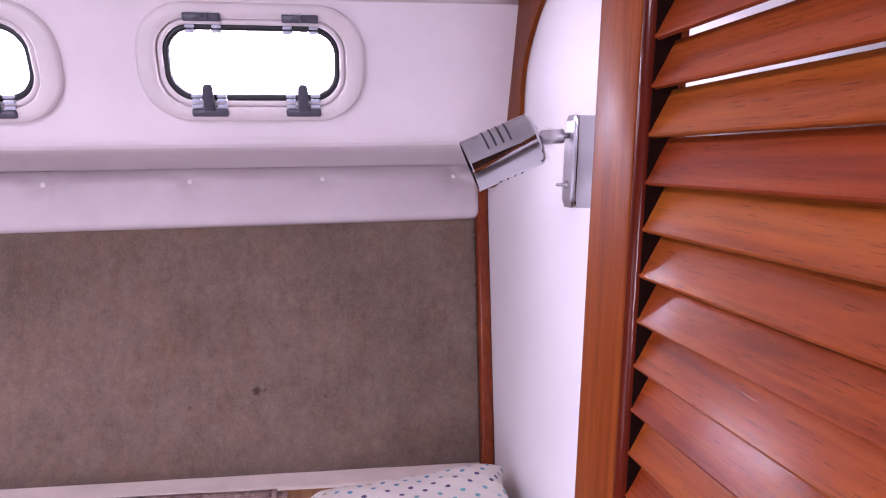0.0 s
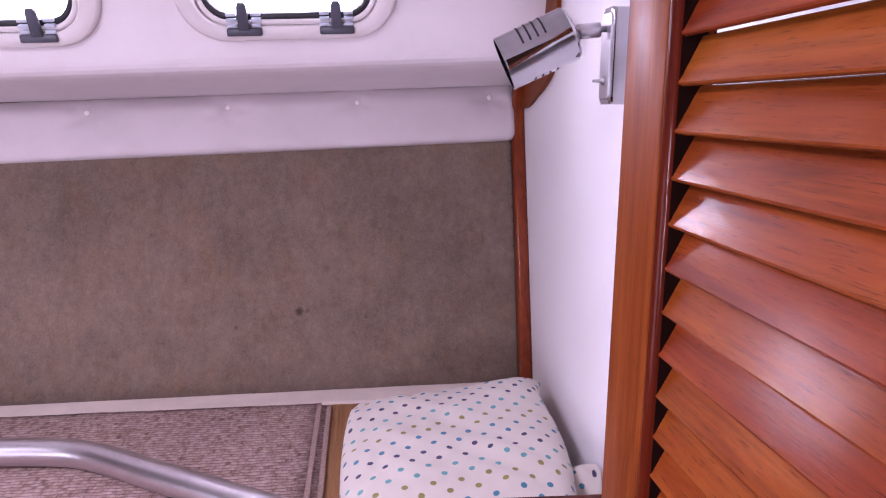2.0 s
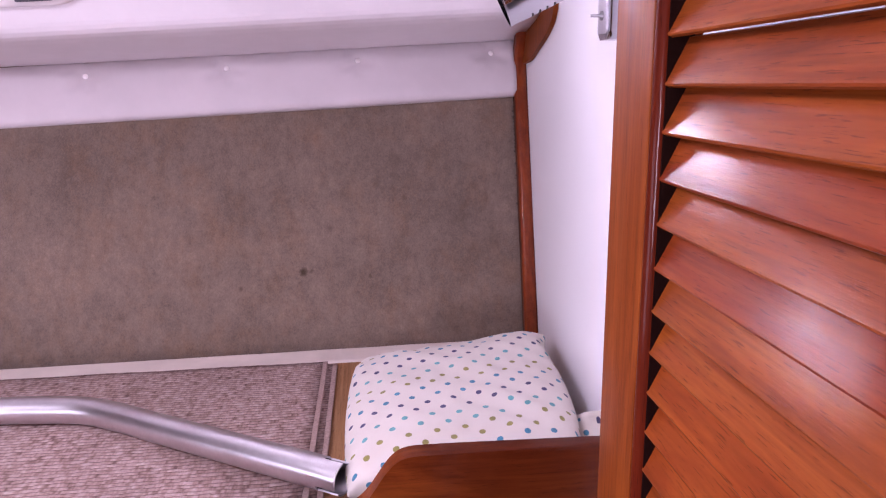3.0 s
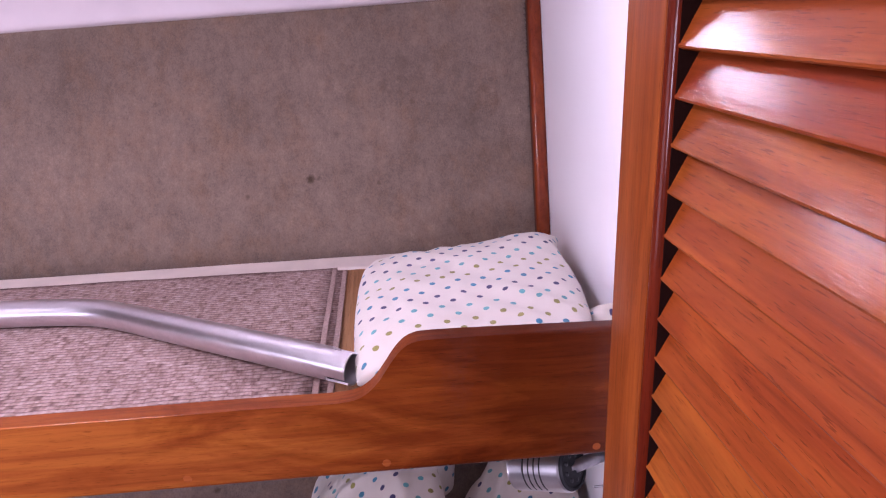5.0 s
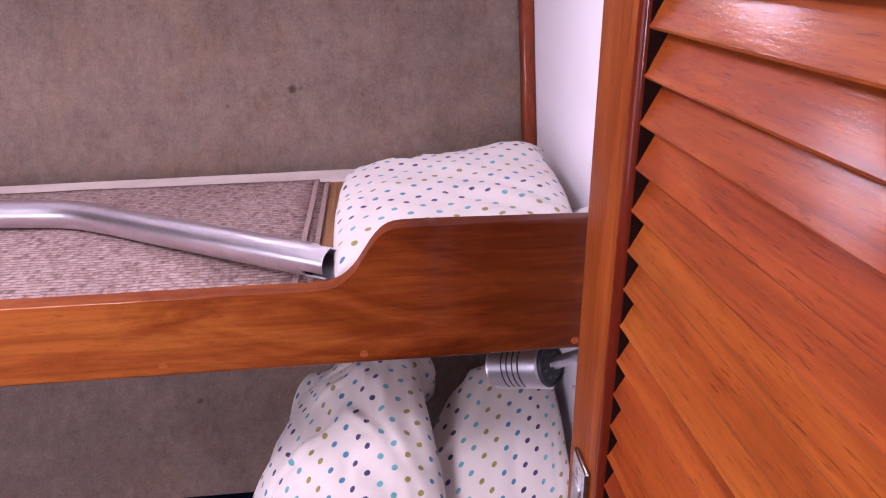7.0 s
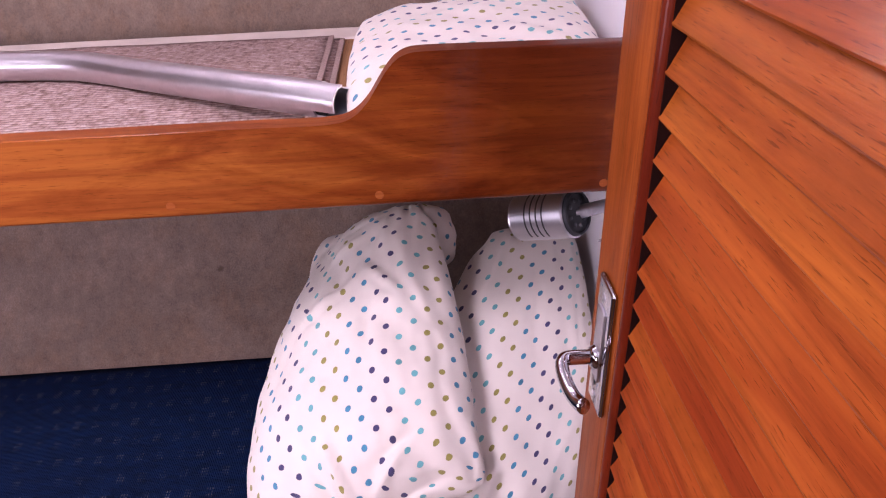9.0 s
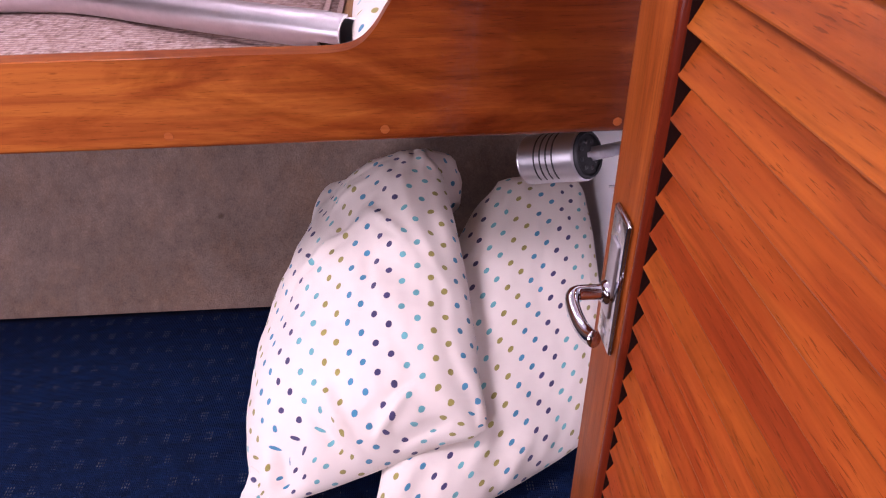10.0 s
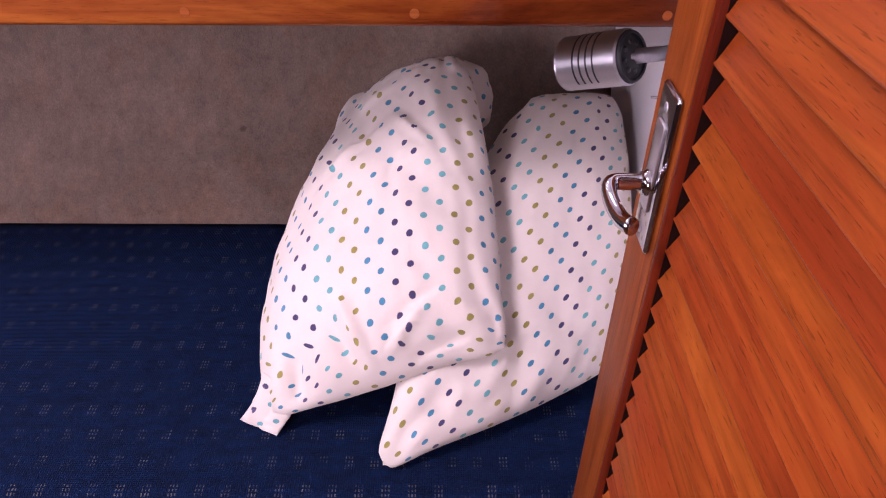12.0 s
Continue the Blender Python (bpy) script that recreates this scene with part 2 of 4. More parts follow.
carpet_lower = carpet_material("lower_hull_carpet", (0.228, 0.165, 0.134), [(-0.47, 0.55, 0.007, 0.6), (-0.33, 0.80, 0.006, 0.4), (-0.62, 0.70, 0.012, 0.18)])


def dotted_cotton(name):
    """Off-white cotton printed with staggered columns of dots, in pairs of navy, teal, olive and blue."""
    m, nt, b = nodes_of(name, 0.85)
    uv = node(nt, "ShaderNodeSeparateXYZ", {0: node(nt, "ShaderNodeTexCoord").outputs["UV"]})
    PX, PY = 0.0230, 0.0460
    cu = calc(nt, "DIVIDE", uv.outputs[0], PX)
    col = calc(nt, "FLOOR", cu)
    odd = calc(nt, "MODULO", col, 2.0)
    cv = calc(nt, "ADD", calc(nt, "DIVIDE", uv.outputs[1], PY), calc(nt, "MULTIPLY", odd, 0.5))
    fu = calc(nt, "MULTIPLY", calc(nt, "SUBTRACT", calc(nt, "FRACT", cu), 0.5), PX)
    fv = calc(nt, "MULTIPLY", calc(nt, "SUBTRACT", calc(nt, "FRACT", cv), 0.5), PY)
    d = calc(nt, "SQRT", calc(nt, "ADD", calc(nt, "POWER", calc(nt, "ABSOLUTE", fu), 2.0), calc(nt, "POWER", calc(nt, "ABSOLUTE", fv), 2.0)))
    d = calc(nt, "ADD", d, calc(nt, "MULTIPLY_ADD", grainy(nt, place(nt), 400.0, 2), 0.0012, -0.0006))
    mask = calc(nt, "SUBTRACT", 1.0, node(nt, "ShaderNodeMapRange", {"Value": d, "From Min": 0.0047, "From Max": 0.0058}).outputs[0])
    period = calc(nt, "DIVIDE", calc(nt, "MODULO", calc(nt, "ADD", col, 80.0), 8.0), 8.0)
    n = node(nt, "ShaderNodeValToRGB", {"Fac": calc(nt, "ADD", period, 0.02)})
    n.color_ramp.interpolation = "CONSTANT"
    e = n.color_ramp.elements
    tones = [(0.0, (0.042, 0.034, 0.11)), (0.25, (0.105, 0.37, 0.40)), (0.5, (0.27, 0.235, 0.05)), (0.75, (0.035, 0.21, 0.34))]
    while len(e) < len(tones):
        e.new(0.5)
    for el, (p, c) in zip(e, tones):
        el.position, el.color = p, (*c, 1)
    dot = blend(nt, 0.5, n.outputs[0], ramp(nt, grainy(nt, place(nt), 60.0, 3), [(0.3, (0.6, 0.6, 0.6)), (0.7, (1.4, 1.4, 1.4))]), "MULTIPLY")
    cloth = ramp(nt, grainy(nt, place(nt), 7.0, 4, 0.6), [(0.3, (0.69, 0.62, 0.56)), (0.7, (0.77, 0.70, 0.635))])
    nt.links.new(blend(nt, mask, cloth, dot), b.inputs["Base Color"])
    b.inputs["Sheen Weight"].default_value = 0.15
    weave = calc(nt, "ADD", calc(nt, "SINE", calc(nt, "MULTIPLY", uv.outputs[0], 5200.0)), calc(nt, "SINE", calc(nt, "MULTIPLY", uv.outputs[1], 5200.0)))
    folds = grainy(nt, place(nt, (1, 1, 1)), 24.0, 2, 0.5)
    bumped(nt, b, calc(nt, "ADD", calc(nt, "MULTIPLY", weave, 0.05), calc(nt, "MULTIPLY", folds, 1.3)), 0.7, 0.005)
    return m


cotton = dotted_cotton("dotted_cotton")


def cushion_cloth(name):
    """Navy upholstery cloth with small woven marks, each of three short pale threads, in staggered rows."""
    m, nt, b = nodes_of(name, 0.95)
    b.inputs["Specular IOR Level"].default_value = 0.12
    co = node(nt, "ShaderNodeTexCoord").outputs["Object"]
    sep = node(nt, "ShaderNodeSeparateXYZ", {0: co})
    PX, PY = 0.040, 0.050
    cy = calc(nt, "DIVIDE", sep.outputs[1], PY)
    row = calc(nt, "FLOOR", cy)
    cx = calc(nt, "ADD", calc(nt, "DIVIDE", sep.outputs[0], PX), calc(nt, "MULTIPLY", calc(nt, "MODULO", calc(nt, "ABSOLUTE", row), 2.0), 0.5))
    fx = calc(nt, "MULTIPLY", calc(nt, "SUBTRACT", calc(nt, "FRACT", cx), 0.5), PX)
    fy = calc(nt, "MULTIPLY", calc(nt, "SUBTRACT", calc(nt, "FRACT", cy), 0.5), PY)
    inside = calc(nt, "MULTIPLY", calc(nt, "LESS_THAN", calc(nt, "ABSOLUTE", fx), 0.0075), calc(nt, "LESS_THAN", calc(nt, "ABSOLUTE", fy), 0.011))
    thread = calc(nt, "GREATER_THAN", calc(nt, "SINE", calc(nt, "MULTIPLY", fx, 1250.0)), 0.35)
    dash = calc(nt, "GREATER_THAN", calc(nt, "SINE", calc(nt, "MULTIPLY", fy, 900.0)), -0.2)
    wear = ramp(nt, grainy(nt, place(nt), 60.0, 3, 0.7), [(0.42, (0, 0, 0)), (0.62, (1, 1, 1))])
    f = calc(nt, "MULTIPLY", calc(nt, "MULTIPLY", inside, calc(nt, "MULTIPLY", thread, dash)), calc(nt, "MULTIPLY", wear, 0.8))
    base = ramp(nt, grainy(nt, place(nt, (1, 3, 1)), 26.0, 5, 0.75), [(0.3, (0.0003, 0.0034, 0.016)), (0.7, (0.0010, 0.0100, 0.044))])
    nt.links.new(blend(nt, f, base, (0.10, 0.095, 0.10)), b.inputs["Base Color"])
    weave = calc(nt, "ADD", calc(nt, "SINE", calc(nt, "MULTIPLY", sep.outputs[0], 1800.0)), calc(nt, "SINE", calc(nt, "MULTIPLY", sep.outputs[1], 1800.0)))
    bumped(nt, b, calc(nt, "ADD", weave, calc(nt, "MULTIPLY", grainy(nt, place(nt), 300.0, 2), 2.0)), 0.5, 0.001)
    return m


navy_cloth = cushion_cloth("navy_upholstery")


def rug_material(name):
    """Flat-woven rug: short dashes of beige, rose-brown and dark thread in rows."""
    m, nt, b = nodes_of(name, 0.95)
    co = place(nt)
    sep = node(nt, "ShaderNodeSeparateXYZ", {0: node(nt, "ShaderNodeTexCoord").outputs["Object"]})
    PITCH_Y = 0.0104
    wave = calc(nt, "MULTIPLY_ADD", grainy(nt, place(nt), 40.0, 2), 0.010, -0.005)
    cy = calc(nt, "DIVIDE", calc(nt, "ADD", sep.outputs[1], wave), PITCH_Y)
    row = calc(nt, "FLOOR", cy)
    rib = calc(nt, "ABSOLUTE", calc(nt, "SUBTRACT", calc(nt, "FRACT", cy), 0.5))
    at = node(nt, "ShaderNodeCombineXYZ", {0: calc(nt, "MULTIPLY", sep.outputs[0], 62.0), 1: calc(nt, "MULTIPLY", row, 7.31), 2: 0.0}).outputs[0]
    yarn = grainy(nt, at, 1.0, 3, 0.65)
    at2 = node(nt, "ShaderNodeCombineXYZ", {0: calc(nt, "MULTIPLY", sep.outputs[0], 110.0), 1: calc(nt, "MULTIPLY", row, 3.77), 2: 4.0}).outputs[0]
    gap = ramp(nt, grainy(nt, at2, 1.0, 2, 0.6), [(0.50, (0, 0, 0)), (0.62, (1, 1, 1))])
    c = ramp(nt, yarn, [(0.32, (0.17, 0.10, 0.085)), (0.43, (0.33, 0.215, 0.19)), (0.56, (0.45, 0.32, 0.295)), (0.72, (0.55, 0.43, 0.40))])
    groove = node(nt, "ShaderNodeMapRange", {"Value": rib, "From Min": 0.25, "From Max": 0.5}).outputs[0]
    c = blend(nt, calc(nt, "MULTIPLY", groove, calc(nt, "MULTIPLY_ADD", gap, 0.45, 0.55)), c, (0.10, 0.045, 0.04))
    fuzz = grainy(nt, place(nt, (90, 260, 90)), 1.0, 4, 0.7)
    c = blend(nt, 0.6, c, ramp(nt, fuzz, [(0.32, (0.5, 0.45, 0.45)), (0.48, (1.0, 1.0, 1.0)), (0.7, (1.3, 1.3, 1.3))]), "MULTIPLY")
    worn = grainy(nt, co, 6.0, 4, 0.6)
    c = blend(nt, 0.5, c, ramp(nt, worn, [(0.3, (0.75, 0.72, 0.72)), (0.7, (1.15, 1.15, 1.15))]), "MULTIPLY")
    nt.links.new(c, b.inputs["Base Color"])
    bumped(nt, b, calc(nt, "ADD", calc(nt, "SUBTRACT", calc(nt, "MULTIPLY", yarn, 0.8), groove), calc(nt, "MULTIPLY", fuzz, 0.4)), 0.8, 0.002)
    return m


rug_weave = rug_material("rug_weave")
rug_binding = plain("rug_binding", (0.36, 0.25, 0.225), 0.95, 0, 0.3, 220, 0.5, 500)


# ---- shape helpers ----
def part(name, bm, material, parent=None, label="", smooth=True):
    me = bpy.data.meshes.new(name)
    bmesh.ops.recalc_face_normals(bm, faces=bm.faces)
    for f in bm.faces:
        f.smooth = smooth
    bm.to_mesh(me)
    bm.free()
    me.materials.append(material)
    ob = new(name, me)
    if parent is not None:
        ob.parent = parent
    if label:
        ob["label"] = label
    return ob


def sharp(ob, angle=35):
    """Smooth faces with crisp corners."""
    ob.data.set_sharp_from_angle(angle=radians(angle))
    return ob


def base(name, m, label, category, group=""):
    e = new(name)
    e.empty_display_size = 0.05
    e.matrix_world = m
    return tagged(e, label, category, group)


def box(x0, x1, y0, y1, z0, z1, bevel=0.0, seg=2):
    bm = bmesh.new()
    bmesh.ops.create_cube(bm, size=1.0, matrix=Matrix.Translation(((x0 + x1) / 2, (y0 + y1) / 2, (z0 + z1) / 2)) @ Matrix.Diagonal((x1 - x0, y1 - y0, z1 - z0, 1)))
    if bevel:
        bmesh.ops.bevel(bm, geom=bm.edges[:], offset=bevel, segments=seg, profile=0.5, affect="EDGES")
    return bm


def prism(outline, place_at, depth, bevel=0.0, seg=3):
    """An outline of (u, v) points made solid: place_at(u, v, d) gives the place, d from 0 to depth."""
    bm = bmesh.new()
    a = [bm.verts.new(place_at(u, v, 0)) for u, v in outline]
    c = [bm.verts.new(place_at(u, v, depth)) for u, v in outline]
    f0, f1 = bm.faces.new(a), bm.faces.new(c[::-1])
    n = len(a)
    for i in range(n):
        bm.faces.new((a[i], c[i], c[(i + 1) % n], a[(i + 1) % n]))
    if bevel:
        rim = list(f0.edges) + list(f1.edges)
        bmesh.ops.bevel(bm, geom=rim, offset=bevel, segments=seg, profile=0.5, affect="EDGES")
    return bm


def round_rect(w, h, r, n=8, cx=0.0, cy=0.0):
    pts = []
    for k, (sx, sy) in enumerate(((1, 1), (-1, 1), (-1, -1), (1, -1))):
        for i in range(n + 1):
            a = radians(90 * k + 90 * i / n)
            pts.append((cx + sx * (w / 2 - r) + r * math.cos(a), cy + sy * (h / 2 - r) + r * math.sin(a)))
    return pts


def lathe(profile, n=32, axis=Matrix.Identity(4)):
    """(radius, height) points turned round z, then moved by axis."""
    bm = bmesh.new()
    rings = []
    for r, h in profile:
        rings.append([bm.verts.new(axis @ Vector((r * math.cos(2 * math.pi * i / n), r * math.sin(2 * math.pi * i / n), h))) for i in range(n)] if r > 1e-6 else [bm.verts.new(axis @ Vector((0, 0, h)))])
    for a, c in zip(rings, rings[1:]):
        for i in range(n):
            j = (i + 1) % n
            q = [a[i % len(a)], a[j % len(a)], c[j % len(c)], c[i % len(c)]]
            q = list(dict.fromkeys(q))
            if len(q) > 2:
                bm.faces.new(q)
    return bm


def sweep(section, path, up):
    """A closed section of (a, b) points carried along path; a lies along up x way, b along up."""
    bm = bmesh.new()
    rings = []
    up = Vector(up)
    for i, p in enumerate(path):
        p = Vector(p)
        w = (Vector(path[min(i + 1, len(path) - 1)]) - Vector(path[max(i - 1, 0)])).normalized()
        side = up.cross(w).normalized()
        b = w.cross(side).normalized()
        rings.append([bm.verts.new(p + side * s + b * t) for s, t in section])
    n = len(section)
    for a, c in zip(rings, rings[1:]):
        for i in range(n):
            bm.faces.new((a[i], a[(i + 1) % n], c[(i + 1) % n], c[i]))
    bm.faces.new(rings[0][::-1])
    bm.faces.new(rings[-1])
    return bm


def smooth_path(pts, n=8):
    """Catmull-Rom through the points."""
    P = [Vector(p) for p in pts]
    P = [P[0] * 2 - P[1]] + P + [P[-1] * 2 - P[-2]]
    out = []
    for i in range(1, len(P) - 2):
        a, b, c, d = P[i - 1:i + 3]
        for k in range(n):
            t = k / n
            out.append(0.5 * (2 * b + (c - a) * t + (2 * a - 5 * b + 4 * c - d) * t * t + (3 * b - a - 3 * c + d) * t ** 3))
    out.append(P[-2])
    return out


def sheet(us, vs, at):
    """A grid surface over the values us, vs."""
    bm = bmesh.new()
    g = [[bm.verts.new(at(u, v)) for u in us] for v in vs]
    for r0, r1 in zip(g, g[1:]):
        for i in range(len(us) - 1):
            bm.faces.new((r0[i], r0[i + 1], r1[i + 1], r1[i]))
    return bm


def thicken(bm, v):
    """Gives a sheet its thickness: a copy moved by v, joined at the rim."""
    ret = bmesh.ops.extrude_face_region(bm, geom=bm.faces[:])
    bmesh.ops.translate(bm, verts=[e for e in ret["geom"] if isinstance(e, bmesh.types.BMVert)], vec=Vector(v))
    return bm


def lin(a, b, n):
    return [a + (b - a) * i / (n - 1) for i in range(n)]


# ---- plan ----
SHEER = 0.045        # the hull's lines rise towards the bulkhead
HULL = [(0.0, 1.20), (0.375, 1.612), (0.55, 1.735), (0.75, 1.832), (1.0, 1.925), (1.045, 1.935), (1.30, 2.022), (1.62, 2.131), (1.90, 2.226)]


def hull_y(z, x=0.0):
    for (z0, y0), (z1, y1) in zip(HULL, HULL[1:]):
        if z <= z1:
            break
    return y0 + (y1 - y0) * (z - z0) / (z1 - z0) + 0.02 * (x - 0.38) * (1 if z > 0.9 else 0)


def bulk_x(y):
    return 0.335 + 0.05 * (y - 1.2)


def cabin_y(z):
    """The cabin side above the deck edge: leans inboard, then curves over into the ceiling."""
    return 1.875 - 0.3 * (z - 1.86)


# ---- structure ----
floor = tagged(part("floor", box(WEST, 0.36, -0.95, 1.25, -0.03, 0.0), sole_wood, None, "", False), "varnished teak cabin sole", "floor", kind="structure")

# carpeted hull side above the upper berth
bm = thicken(sheet(lin(WEST, 0.372, 60), lin(0.0, 1.0, 24), lambda x, k: (x, hull_y(1.042 + k * (0.80 + SHEER * x), x) + 0.0015 * noise.noise((x * 9, k * 6, 0)), 1.042 + k * (0.80 + SHEER * x))), (0, 0.03, 0))
tagged(part("wall_hull_upper", bm, carpet_upper), "worn grey-brown carpet lining on the sloping hull side", "wall", kind="structure")
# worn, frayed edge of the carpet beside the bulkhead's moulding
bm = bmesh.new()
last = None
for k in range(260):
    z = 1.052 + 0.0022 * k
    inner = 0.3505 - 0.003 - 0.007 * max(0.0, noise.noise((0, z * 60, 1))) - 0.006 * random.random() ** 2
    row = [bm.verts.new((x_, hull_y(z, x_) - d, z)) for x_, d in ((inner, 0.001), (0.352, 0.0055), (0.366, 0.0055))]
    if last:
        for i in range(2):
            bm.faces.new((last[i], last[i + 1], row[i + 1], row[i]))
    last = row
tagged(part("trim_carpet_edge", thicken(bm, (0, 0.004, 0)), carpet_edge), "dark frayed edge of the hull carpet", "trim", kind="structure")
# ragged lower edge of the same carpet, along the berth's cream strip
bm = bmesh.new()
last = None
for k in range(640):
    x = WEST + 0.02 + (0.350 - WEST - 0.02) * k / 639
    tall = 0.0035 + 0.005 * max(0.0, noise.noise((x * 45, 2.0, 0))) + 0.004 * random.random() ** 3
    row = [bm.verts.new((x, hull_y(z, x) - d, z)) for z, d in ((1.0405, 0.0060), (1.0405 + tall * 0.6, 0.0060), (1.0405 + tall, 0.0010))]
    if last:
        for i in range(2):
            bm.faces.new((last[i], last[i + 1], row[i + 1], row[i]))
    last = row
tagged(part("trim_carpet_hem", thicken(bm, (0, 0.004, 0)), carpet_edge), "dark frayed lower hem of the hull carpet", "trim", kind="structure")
# lower hull side
bm = thicken(sheet(lin(WEST, 0.366, 60), lin(0.30, 1.02, 22), lambda x, z: (x, hull_y(z), z)), (0, 0.03, 0))
tagged(part("wall_hull_lower", bm, carpet_lower), "stained beige carpet lining under the upper berth", "wall", kind="structure")

# white bulkhead
bm = prism([(-0.95, 0.0), (2.30, 0.0), (2.30, 2.30), (-0.95, 2.30)], lambda u, v, d: (bulk_x(u) + d, u, v), 0.025)
tagged(part("wall_bulkhead", bm, panel_white, None, "", False), "smooth white laminate bulkhead", "wall", kind="structure")

# padded cabin side with the openings of the ports
PORT_X = (-0.195, -0.789)
PORT_Z = 1.983
PORT_W, PORT_H, PORT_R = 0.37, 0.170, 0.062
TILT_C = 1.0 / math.hypot(1.0, 0.3)


def on_cabin_side(u, v, d=0.0):
    """u along the boat, v up the leaning cabin side from the ports' middle line, d inboard."""
    z = PORT_Z + v * TILT_C + SHEER * (u + 0.195) * 1.0
    return Vector((u, cabin_y(PORT_Z + v * TILT_C) - d * TILT_C, z - d * 0.3 * TILT_C))


bm = bmesh.new()
loops = [[(WEST, -0.152), (0.366, -0.152), (0.366, 0.125), (WEST, 0.125)]]
for cx in PORT_X:
    loops.append(round_rect(PORT_W, PORT_H, PORT_R, 8, cx, 0.0))
edges = []
for lp in loops:
    vs = [bm.verts.new((u, v, 0)) for u, v in lp]
    edges += [bm.edges.new((vs[i], vs[(i + 1) % len(vs)])) for i in range(len(vs))]
bmesh.ops.triangle_fill(bm, edges=edges, use_beauty=True, use_dissolve=False)
for v in bm.verts:
    v.co = on_cabin_side(v.co.x, v.co.y)
thicken(bm, (0, 0.045, 0.01))
tagged(part("wall_cabin_side", bm, vinyl_white, None, "", False), "white padded vinyl cabin side with two portlights", "wall", kind="structure")

# lower edge of the cabin side, rolled under and back to the hull
low = on_cabin_side(0.0, -0.152)


def roll(x, k):
    pts = ROLL
    i = min(int(k * (len(pts) - 1)), len(pts) - 2)
    f = k * (len(pts) - 1) - i
    y = pts[i][0] + (pts[i + 1][0] - pts[i][0]) * f
    z = pts[i][1] + (pts[i + 1][1] - pts[i][1]) * f
    return (x, y, z + SHEER * (x + 0.195))


_y0, _z0 = low.y, low.z - SHEER * 0.195
ROLL = [(_y0, _z0), (_y0 + 0.0035, _z0 - 0.0085), (_y0 + 0.0085, _z0 - 0.017), (_y0 + 0.017, _z0 - 0.025), (_y0 + 0.030, _z0 - 0.031), (_y0 + 0.055, _z0 - 0.038), (_y0 + 0.085, _z0 - 0.043), (_y0 + 0.13, _z0 - 0.049), (_y0 + 0.20, _z0 - 0.058), (2.178, 1.762)]
bm = thicken(sheet(lin(WEST, 0.37, 50), lin(0, 1, 55), roll), (0, 0.0, 0.012))
tagged(part("trim_deck_edge", bm, vinyl_white), "pale vinyl rolled under the deck edge", "trim", kind="structure")

# curve from the cabin side into the ceiling, and the ceiling with its hatch
top = on_cabin_side(0.0, 0.125)
bm = thicken(sheet(lin(WEST, 0.365, 40), lin(0, 90, 12), lambda x, a: (x, top.y - 0.02 - 0.13 * (1 - math.cos(radians(a))) - 0.05 * a / 90 + 0.02, top.z + SHEER * x * (1 - a / 90) + 0.13 * math.sin(radians(a)))), (0, 0.02, 0.02))
tagged(part("trim_coving", bm, vinyl_white), "white vinyl curving into the cabin ceiling", "trim", kind="structure")
CEIL = 2.225
bm = bmesh.new()
edges = []
for lp in ([(WEST, -0.95), (0.36, -0.95), (0.36, 1.66), (WEST, 1.66)], round_rect(HATCH[2], HATCH[3], 0.05, 6, HATCH[0], HATCH[1])):
    vs = [bm.verts.new((u, v, CEIL)) for u, v in lp]
    edges += [bm.edges.new((vs[i], vs[(i + 1) % len(vs)])) for i in range(len(vs))]
bmesh.ops.triangle_fill(bm, edges=edges, use_beauty=True, use_dissolve=False)
thicken(bm, (0, 0, 0.03))
tagged(part("ceiling", bm, ceiling_white, None, "", False), "white cabin ceiling with a deck hatch", "ceiling", kind="structure")

# unseen far end walls that close the cabin, each with an added light opening
def pierced_wall(outer, hole, at, thick):
    bm = bmesh.new()
    edges = []
    for lp in (outer, hole):
        vs = [bm.verts.new(at(u, v)) for u, v in lp]
        edges.extend([bm.edges.new((vs[i], vs[(i + 1) % len(vs)])) for i in range(len(vs))])
    bmesh.ops.triangle_fill(bm, edges=edges, use_beauty=True, use_dissolve=False)
    return thicken(bm, thick)


def opening(c):
    return [(c[0] - c[2] / 2, c[1] - c[3] / 2), (c[0] + c[2] / 2, c[1] - c[3] / 2), (c[0] + c[2] / 2, c[1] + c[3] / 2), (c[0] - c[2] / 2, c[1] + c[3] / 2)]


bm = pierced_wall([(-0.95, 0.0), (2.3, 0.0), (2.3, 2.3), (-0.95, 2.3)], opening(OPENING), lambda u, v: (WEST, u, v), (-0.03, 0, 0))
tagged(part("wall_forward", bm, sole_wood, None, "", False), "plain varnished teak end bulkhead with an opening", "wall", kind="structure")
bm = pierced_wall([(WEST, 0.0), (0.36, 0.0), (0.36, 2.3), (WEST, 2.3)], opening(AFT), lambda u, v: (u, -0.95, v), (0, -0.03, 0))
tagged(part("wall_aft", bm, sole_wood, None, "", False), "plain varnished teak aft bulkhead with an opening", "wall", kind="structure")

# hardwood trim where hull and cabin side meet the bulkhead
arch = [(hull_y(z) - 0.012, z) for z in (1.03, 1.15, 1.30, 1.45, 1.60, 1.70)] + [(2.140, 1.740), (2.118, 1.775), (2.10, 1.81), (2.09, 1.85)]
path = smooth_path([(bulk_x(y) - 0.0135, y, z) for y, z in arch], 5)
sec = [(-0.016, -0.020), (-0.016, 0.013), (0.008, 0.013), (0.014, 0.009), (0.016, 0.003), (0.016, -0.012), (0.013, -0.018), (0.008, -0.020)]
tagged(part("trim_arch", sweep(sec, path, (1, 0, 0)), trim_wood), "dark varnished teak moulding along the bulkhead's edge", "trim", kind="structure")

